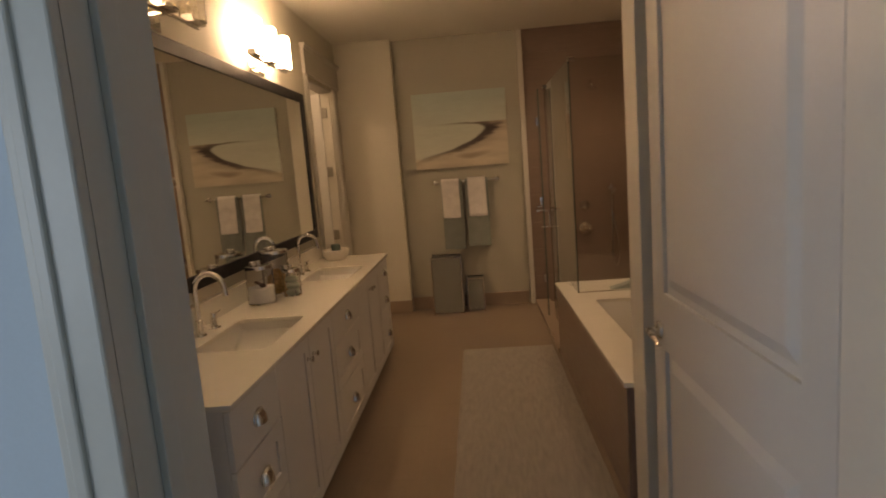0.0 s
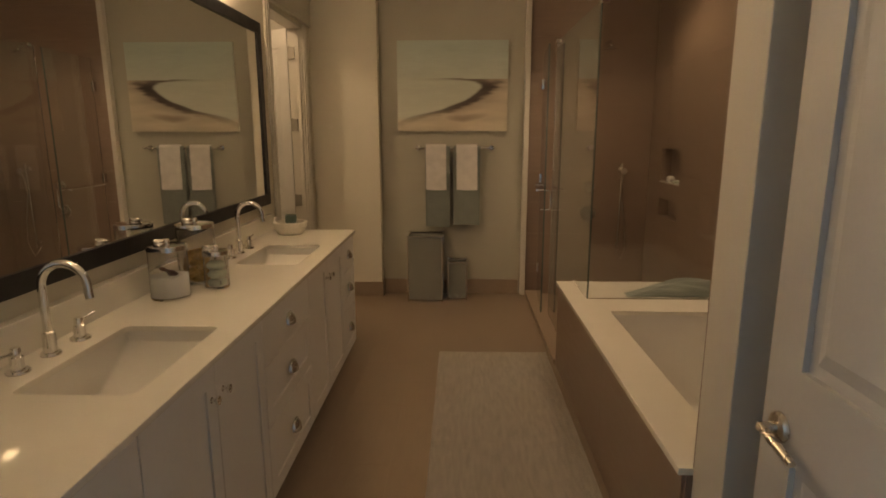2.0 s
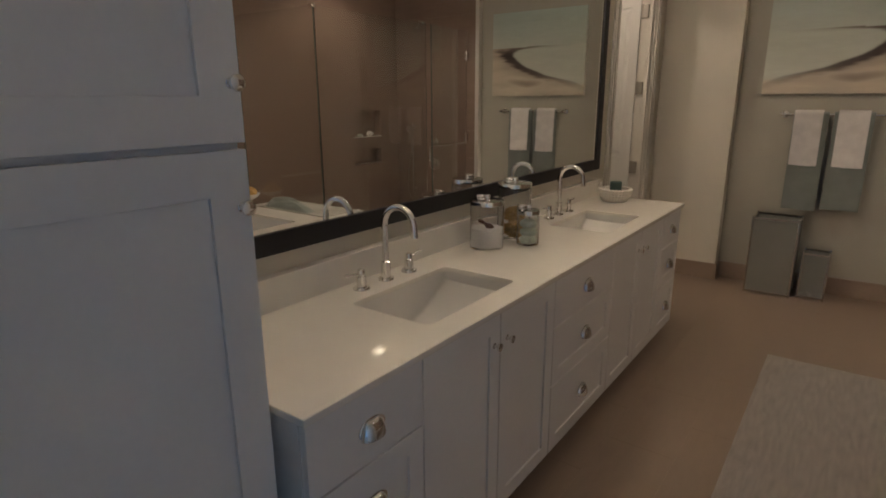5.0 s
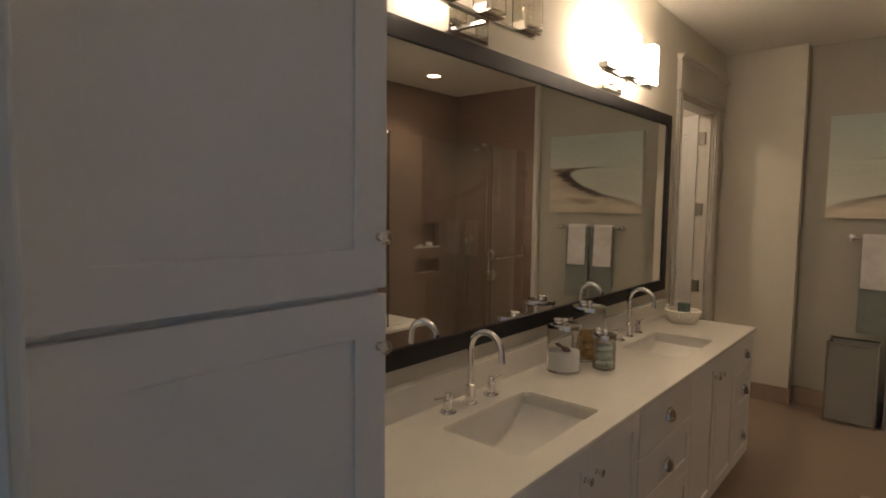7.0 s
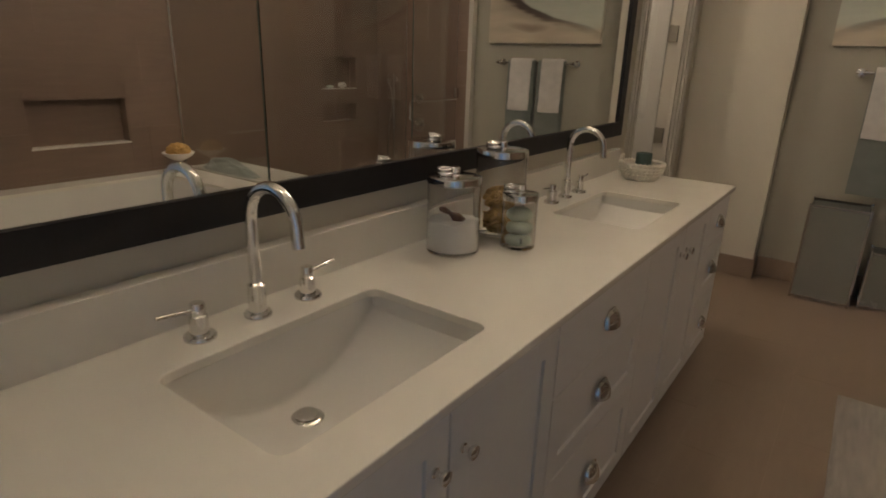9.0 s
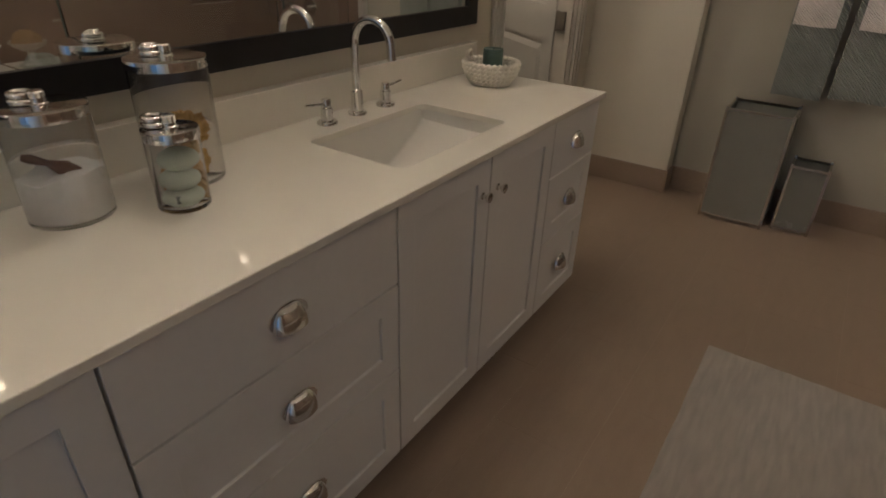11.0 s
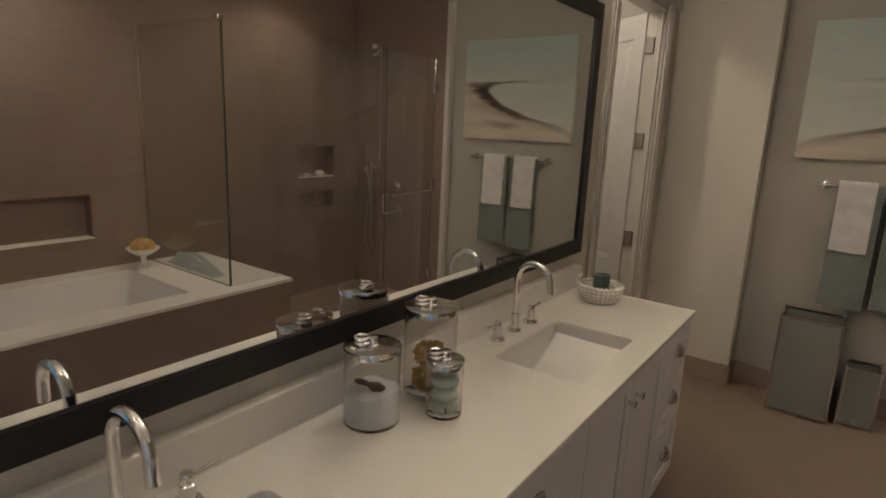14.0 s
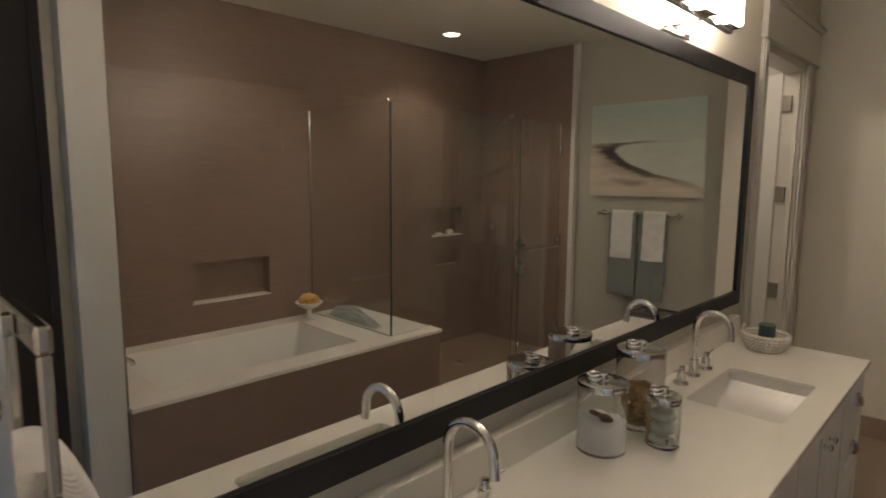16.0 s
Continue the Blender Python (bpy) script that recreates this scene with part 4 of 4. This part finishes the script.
BX, BY = 0.215, 4.825
bowl = thing("rope_bowl", (BX, BY, 0.88), "coiled white cotton rope bowl on the worktop", "bowl")
for _i, (_r, _z) in enumerate(((0.070, 0.0100), (0.082, 0.026), (0.092, 0.042), (0.098, 0.058), (0.101, 0.075))):
    _bm = bmesh.new()
    _N, _M = 180, 12
    _g = []
    for _j in range(_N):
        _a = 2 * math.pi * _j / _N
        _g.append([])
        for _q in range(_M):
            _ph = 2 * math.pi * _q / _M
            _rr = 0.0098 * (1 + 0.30 * math.cos(2 * _ph - 30 * _a))
            _g[-1].append(_bm.verts.new((BX + (_r + _rr * math.cos(_ph)) * math.cos(_a), BY + (_r + _rr * math.cos(_ph)) * math.sin(_a), 0.881 + _z + _rr * math.sin(_ph))))
    for _j in range(_N):
        for _q in range(_M):
            _bm.faces.new((_g[_j][_q], _g[(_j + 1) % _N][_q], _g[(_j + 1) % _N][(_q + 1) % _M], _g[_j][(_q + 1) % _M]))
    part("rope_coil", _bm, ROPE, bowl, smooth=70)
part("bottom", lathe([(0, 0.002), (0.072, 0.002), (0.072, 0.012), (0, 0.012)], (BX, BY, 0.88)), ROPE, bowl)
part("loop", tube([(BX - 0.098, BY - 0.02, 0.955), (BX - 0.100, BY - 0.015, 0.985), (BX - 0.099, BY + 0.005, 0.990), (BX - 0.099, BY + 0.015, 0.960)], 0.008, 8), ROPE, bowl, smooth=70)
candle = thing("candle", (BX, BY, 0.893), "dark green pillar candle in the rope bowl", "candle")
part("wax", lathe([(0, 0.0), (0.037, 0.0), (0.038, 0.003), (0.038, 0.112), (0.036, 0.117), (0.030, 0.114), (0, 0.112)], (BX + 0.005, BY, 0.8925)), CANDLE, candle, smooth=50)
part("wick", tube([(BX + 0.005, BY, 1.003), (BX + 0.007, BY, 1.014)], 0.0012, 6), DARK, candle)

ring = thing("towel_ring", (0.262, 1.8185, 1.51), "square satin metal towel ring on the cabinet side", "towel ring")
part("wall_plate", box(0.237, 1.8035, 1.525, 0.287, 1.827, 1.585, 0.003), STEEL, ring)
part("stem", box(0.252, 1.827, 1.546, 0.272, 1.850, 1.570, 0.003), STEEL, ring)
part("top_bar", box(0.162, 1.850, 1.544, 0.362, 1.866, 1.572, 0.004), STEEL, ring)
for _x in (0.168, 0.356):
    part("side_bar", box(_x - 0.006, 1.852, 1.402, _x + 0.006, 1.864, 1.544, 0.003), STEEL, ring)
part("lower_bar", box(0.162, 1.852, 1.390, 0.362, 1.864, 1.402, 0.003), STEEL, ring)
_t = thing("hand_towel", (0.262, 1.86, 0.96), "thick white towel hanging folded from the ring", "towel")
_bm = bmesh.new()
_g = []
for _k in range(41):
    _a = _k / 40
    _z = 1.408 - 0.465 * _a
    _half = 0.020 + 0.032 * min(1, _a * 5) ** 0.6 + 0.006 * math.sin(_a * 3)
    _wide = 0.070 + 0.026 * min(1, _a * 3)
    _row = []
    for _q in range(40):
        _f = 2 * math.pi * _q / 40
        _c, _s2 = math.cos(_f), math.sin(_f)
        _pu = math.copysign(abs(_c) ** 0.55, _c)
        _pv = math.copysign(abs(_s2) ** 0.75, _s2)
        _ripple = 1 + 0.07 * math.sin(_c * 9 + 1.0) * min(1, _a * 4)
        _row.append(_bm.verts.new((0.262 + _wide * _pu, 1.860 + max(-0.039, _half * _pv * _ripple), _z + 0.01)))
    _g.append(_row)
for _a, _b in zip(_g, _g[1:]):
    for _q in range(40):
        _bm.faces.new((_a[_q], _a[(_q + 1) % 40], _b[(_q + 1) % 40], _b[_q]))
_bm.faces.new(_g[0])
_bm.faces.new(_g[-1])
part("cloth", _bm, TOWEL_PLAIN, _t, smooth=60)

# ---- on the bath deck ----
DX, DY = 2.965, 4.20
dish = thing("pedestal_dish", (DX, DY, DECK), "white footed dish on the bath deck", "dish")
part("bowl", lathe([(0, 0.075), (0.020, 0.080), (0.05, 0.090), (0.095, 0.118), (0.112, 0.140), (0.107, 0.142), (0.09, 0.126), (0.045, 0.101), (0, 0.096)], (DX, DY, DECK)), PORCELAIN, dish, smooth=50)
part("foot", lathe([(0, 0.0005), (0.050, 0.0005), (0.048, 0.010), (0.022, 0.024), (0.017, 0.050), (0.022, 0.083), (0, 0.083)], (DX, DY, DECK)), PORCELAIN, dish, smooth=50)
_s = thing("sponge", (DX, DY, DECK + 0.10), "round golden sponge in a footed dish", "sponge", "sponges")
part("body", lump((DX, DY, DECK + 0.150), 0.080, (1, 1, 0.72), 9.0, 4, 0.16, 4), SPONGE, _s)
_t = thing("bath_towel", (2.70, 4.49, DECK), "crumpled grey-teal towel on the deck behind the glass", "towel")
_bm = bmesh.new()
_g = []
for _j in range(31):
    _row = []
    for _i in range(61):
        _u, _v = _i / 60, _j / 30
        _h = 0.125 * math.sin(math.pi * min(1, _u * 1.0)) ** 0.7 * (0.25 + 0.75 * _u) * max(0.0, math.sin(math.pi * _v)) ** 0.45
        _h += 0.022 * noise.noise(Vector((_u * 3, _v * 10 + _u * 4, 2))) * (1 if _h > 0.012 else 0)
        _row.append(_bm.verts.new((2.36 + 0.62 * _u + 0.02 * noise.noise(Vector((_v * 4, _u * 3, 7))), 4.372 + (0.09 + 0.13 * _u) * _v * 1.05 + 0.012 * noise.noise(Vector((_u * 5, _v * 2, 5))), DECK + 0.004 + max(0, _h))))
    _g.append(_row)
for _a, _b in zip(_g, _g[1:]):
    for _i in range(60):
        _bm.faces.new((_a[_i], _a[_i + 1], _b[_i + 1], _b[_i]))
part("cloth", _bm, weave_mat("grey_teal_cloth", (0.24, 0.28, 0.265), 60, "X", 0.3), _t, smooth=70)


# ---- tiles, piece by piece ----
def cut(cells, hole):
    """Takes a rectangle out of a list of rectangles."""
    out, (a0, b0, a1, b1) = [], hole
    for u0, v0, u1, v1 in cells:
        if u1 <= a0 or u0 >= a1 or v1 <= b0 or v0 >= b1:
            out.append((u0, v0, u1, v1))
            continue
        m0, m1 = max(u0, a0), min(u1, a1)
        for c in ((u0, v0, m0, v1), (m1, v0, u1, v1), (m0, v0, m1, max(v0, b0)), (m0, min(v1, b1), m1, v1)):
            if c[2] - c[0] > 0.004 and c[3] - c[1] > 0.004:
                out.append(c)
    return out


def grid_cells(u0, v0, u1, v1, du, dv, shift=0.5):
    cells, j, v = [], 0, v0
    while v < v1 - 1e-4:
        u = u0 - (du * shift if j % 2 else 0)
        while u < u1 - 1e-4:
            a, b = max(u, u0), min(u + du, u1)
            if b - a > 0.004:
                cells.append((a, v, b, min(v + dv, v1)))
            u += du
        v += dv
        j += 1
    return cells


TILE_MESHES = {}


def tiles(root, cells, w, depth, m, material, name="tile", gap=0.0003):
    for u0, v0, u1, v1 in cells:
        a, b = round(u1 - u0, 3), round(v1 - v0, 3)
        key = (a, b, depth, material.name, str(m))
        if key not in TILE_MESHES:
            bm = box(-a / 2 + gap, -b / 2 + gap, 0, a / 2 - gap, b / 2 - gap, depth)
            bmesh.ops.bevel(bm, geom=[e for e in bm.edges if all(v.co.z > depth / 2 for v in e.verts)], offset=0.0003, segments=1, affect="EDGES")
            bmesh.ops.transform(bm, verts=bm.verts, matrix=m)
            TILE_MESHES[key] = mesh_of(name, bm)
            TILE_MESHES[key].materials.append(material)
        ob = new(name, TILE_MESHES[key])
        ob.parent = root
        ob.location = m @ Vector(((u0 + u1) / 2, (v0 + v1) / 2, w))


FLAT = Matrix.Identity(4)
WEST_FACE = Matrix(((0, 0, -1, 0), (-1, 0, 0, 0), (0, 1, 0, 0), (0, 0, 0, 1)))   # u = -y, v = z, faces -x
NORTH_FACE = Matrix(((-1, 0, 0, 0), (0, 0, 1, 0), (0, 1, 0, 0), (0, 0, 0, 1)))   # u = -x, v = z, faces +y
floor = tagged(new("floor"), "matt brown-beige rectangular porcelain floor tiles", "floor", kind="structure")
_cells = [(b, a, d, c) for a, b, c, d in grid_cells(1.06, 0.115, BACK, RIGHT, 0.61, 0.305)]
_cells += [(b, a, d, c) for a, b, c, d in grid_cells(1.06, 0.0, BACK, 0.115, 0.61, 0.305)]
tiles(floor, _cells, -0.0095, 0.0095, FLAT, FLOOR_TILE)

NICHE = (3.345, 0.796, 3.958, 1.103)
SN1, SN2 = (5.73, 1.122, 6.185, 1.42), (5.73, 0.815, 6.185, 0.99)
east = tagged(new("wall_tiles_east"), "long brown stone-look wall tiles with recessed niches", "wall tiles", kind="structure")
_cells = [c for c in grid_cells(-(BACK - 0.012), 0.0, -2.590, CEIL, 1.2, 0.30)]
for _h in (NICHE, SN1, SN2):
    _cells = cut(_cells, (-_h[2], _h[1], -_h[0], _h[3]))
tiles(east, _cells, -(RIGHT + 0.010), 0.012, WEST_FACE, WALL_TILE)
structure("wall_backing", slab(rect(2.58, 0.0, BACK, CEIL), [rect(*NICHE), rect(*SN1), rect(*SN2)], RIGHT + 0.0015, RIGHT + 0.009, UP_X), WALL_GROUT, "grout behind the brown wall tiles", "wall")
for _h in (NICHE, SN1, SN2):
    n = tagged(new("wall_niche"), "recessed brown tiled wall niche", "niche", kind="structure")
    _x = RIGHT + 0.10
    part("back", box(_x - 0.012, _h[0], _h[1], _x, _h[2], _h[3]), WALL_TILE, n)
    part("sill", box(RIGHT - 0.004, _h[0], _h[1], _x - 0.012, _h[2], _h[1] + 0.010, 0.001), QUARTZ if _h is NICHE or _h is SN1 else WALL_TILE, n)
    part("head", box(RIGHT, _h[0], _h[3] - 0.008, _x - 0.012, _h[2], _h[3]), WALL_TILE, n)
    part("cheek", box(RIGHT, _h[0], _h[1] + 0.010, _x - 0.012, _h[0] + 0.008, _h[3] - 0.008), WALL_TILE, n)
    part("cheek", box(RIGHT, _h[2] - 0.008, _h[1] + 0.010, _x - 0.012, _h[2], _h[3] - 0.008), WALL_TILE, n)
shell = thing("seashell", (RIGHT + 0.03, 6.03, SN1[1] + 0.01), "pale seashell on the sill of the shower niche", "seashell")
part("shell", lump((RIGHT + 0.035, 6.03, SN1[1] + 0.036), 0.034, (0.9, 1.5, 0.8), 4.0, 3, 0.3, 3), PORCELAIN, shell, smooth=70)

_s = thing("soap", (RIGHT + 0.035, 5.87, SN1[1] + 0.0105), "pale green soap on the sill of the shower niche", "soap")
part("bar", lathe([(0, 0.0), (0.024, 0.0), (0.034, 0.007), (0.036, 0.014), (0.030, 0.024), (0, 0.027)], (RIGHT + 0.035, 5.87, SN1[1] + 0.0105)), SOAP, _s, smooth=60)

north = tagged(new("wall_tiles_north"), "long brown stone-look wall tiles in the shower", "wall tiles", kind="structure")
tiles(north, grid_cells(1.992, 0.0, RIGHT - 0.002, CEIL, 1.2, 0.30), -(BACK - 0.001), 0.010, UP_Y, WALL_TILE)
south = tagged(new("wall_tiles_south"), "long brown stone-look wall tiles beside the bath", "wall tiles", kind="structure")
tiles(south, grid_cells(-(RIGHT - 0.002), DECK + 0.002, -2.038, CEIL, 1.2, 0.30), 2.579, 0.008, NORTH_FACE, WALL_TILE)
apron = tagged(new("tub_front_tiles"), "brown stone-look tiles on the bath front", "wall tiles", kind="structure")
tiles(apron, grid_cells(-4.728, 0.0, -2.590, DECK - 0.024, 1.2, 0.60), -2.0175, 0.008, WEST_FACE, WALL_TILE)
tiles(apron, grid_cells(-(RIGHT - 0.004), 0.0, -2.011, DECK - 0.024, 1.2, 0.60), 4.7285, 0.008, NORTH_FACE, WALL_TILE)

base = tagged(new("baseboard"), "brown tile baseboard along the walls", "baseboard", kind="structure")
tiles(base, grid_cells(0.615, 0.0, 1.923, 0.140, 0.61, 0.14), -(BACK - 0.001), 0.012, UP_Y, BASE_TILE, "skirting_tile")
tiles(base, grid_cells(0.004, 0.0, 0.622, 0.140, 0.618, 0.14), -6.379, 0.012, UP_Y, BASE_TILE, "skirting_tile")
tiles(base, [(6.367, 0.0, 6.486, 0.140)], 0.611, 0.012, UP_X, BASE_TILE, "skirting_tile")
tiles(base, [(5.005, 0.0, 5.10, 0.140), (6.242, 0.0, 6.365, 0.140)], 0.001, 0.012, UP_X, BASE_TILE, "skirting_tile")
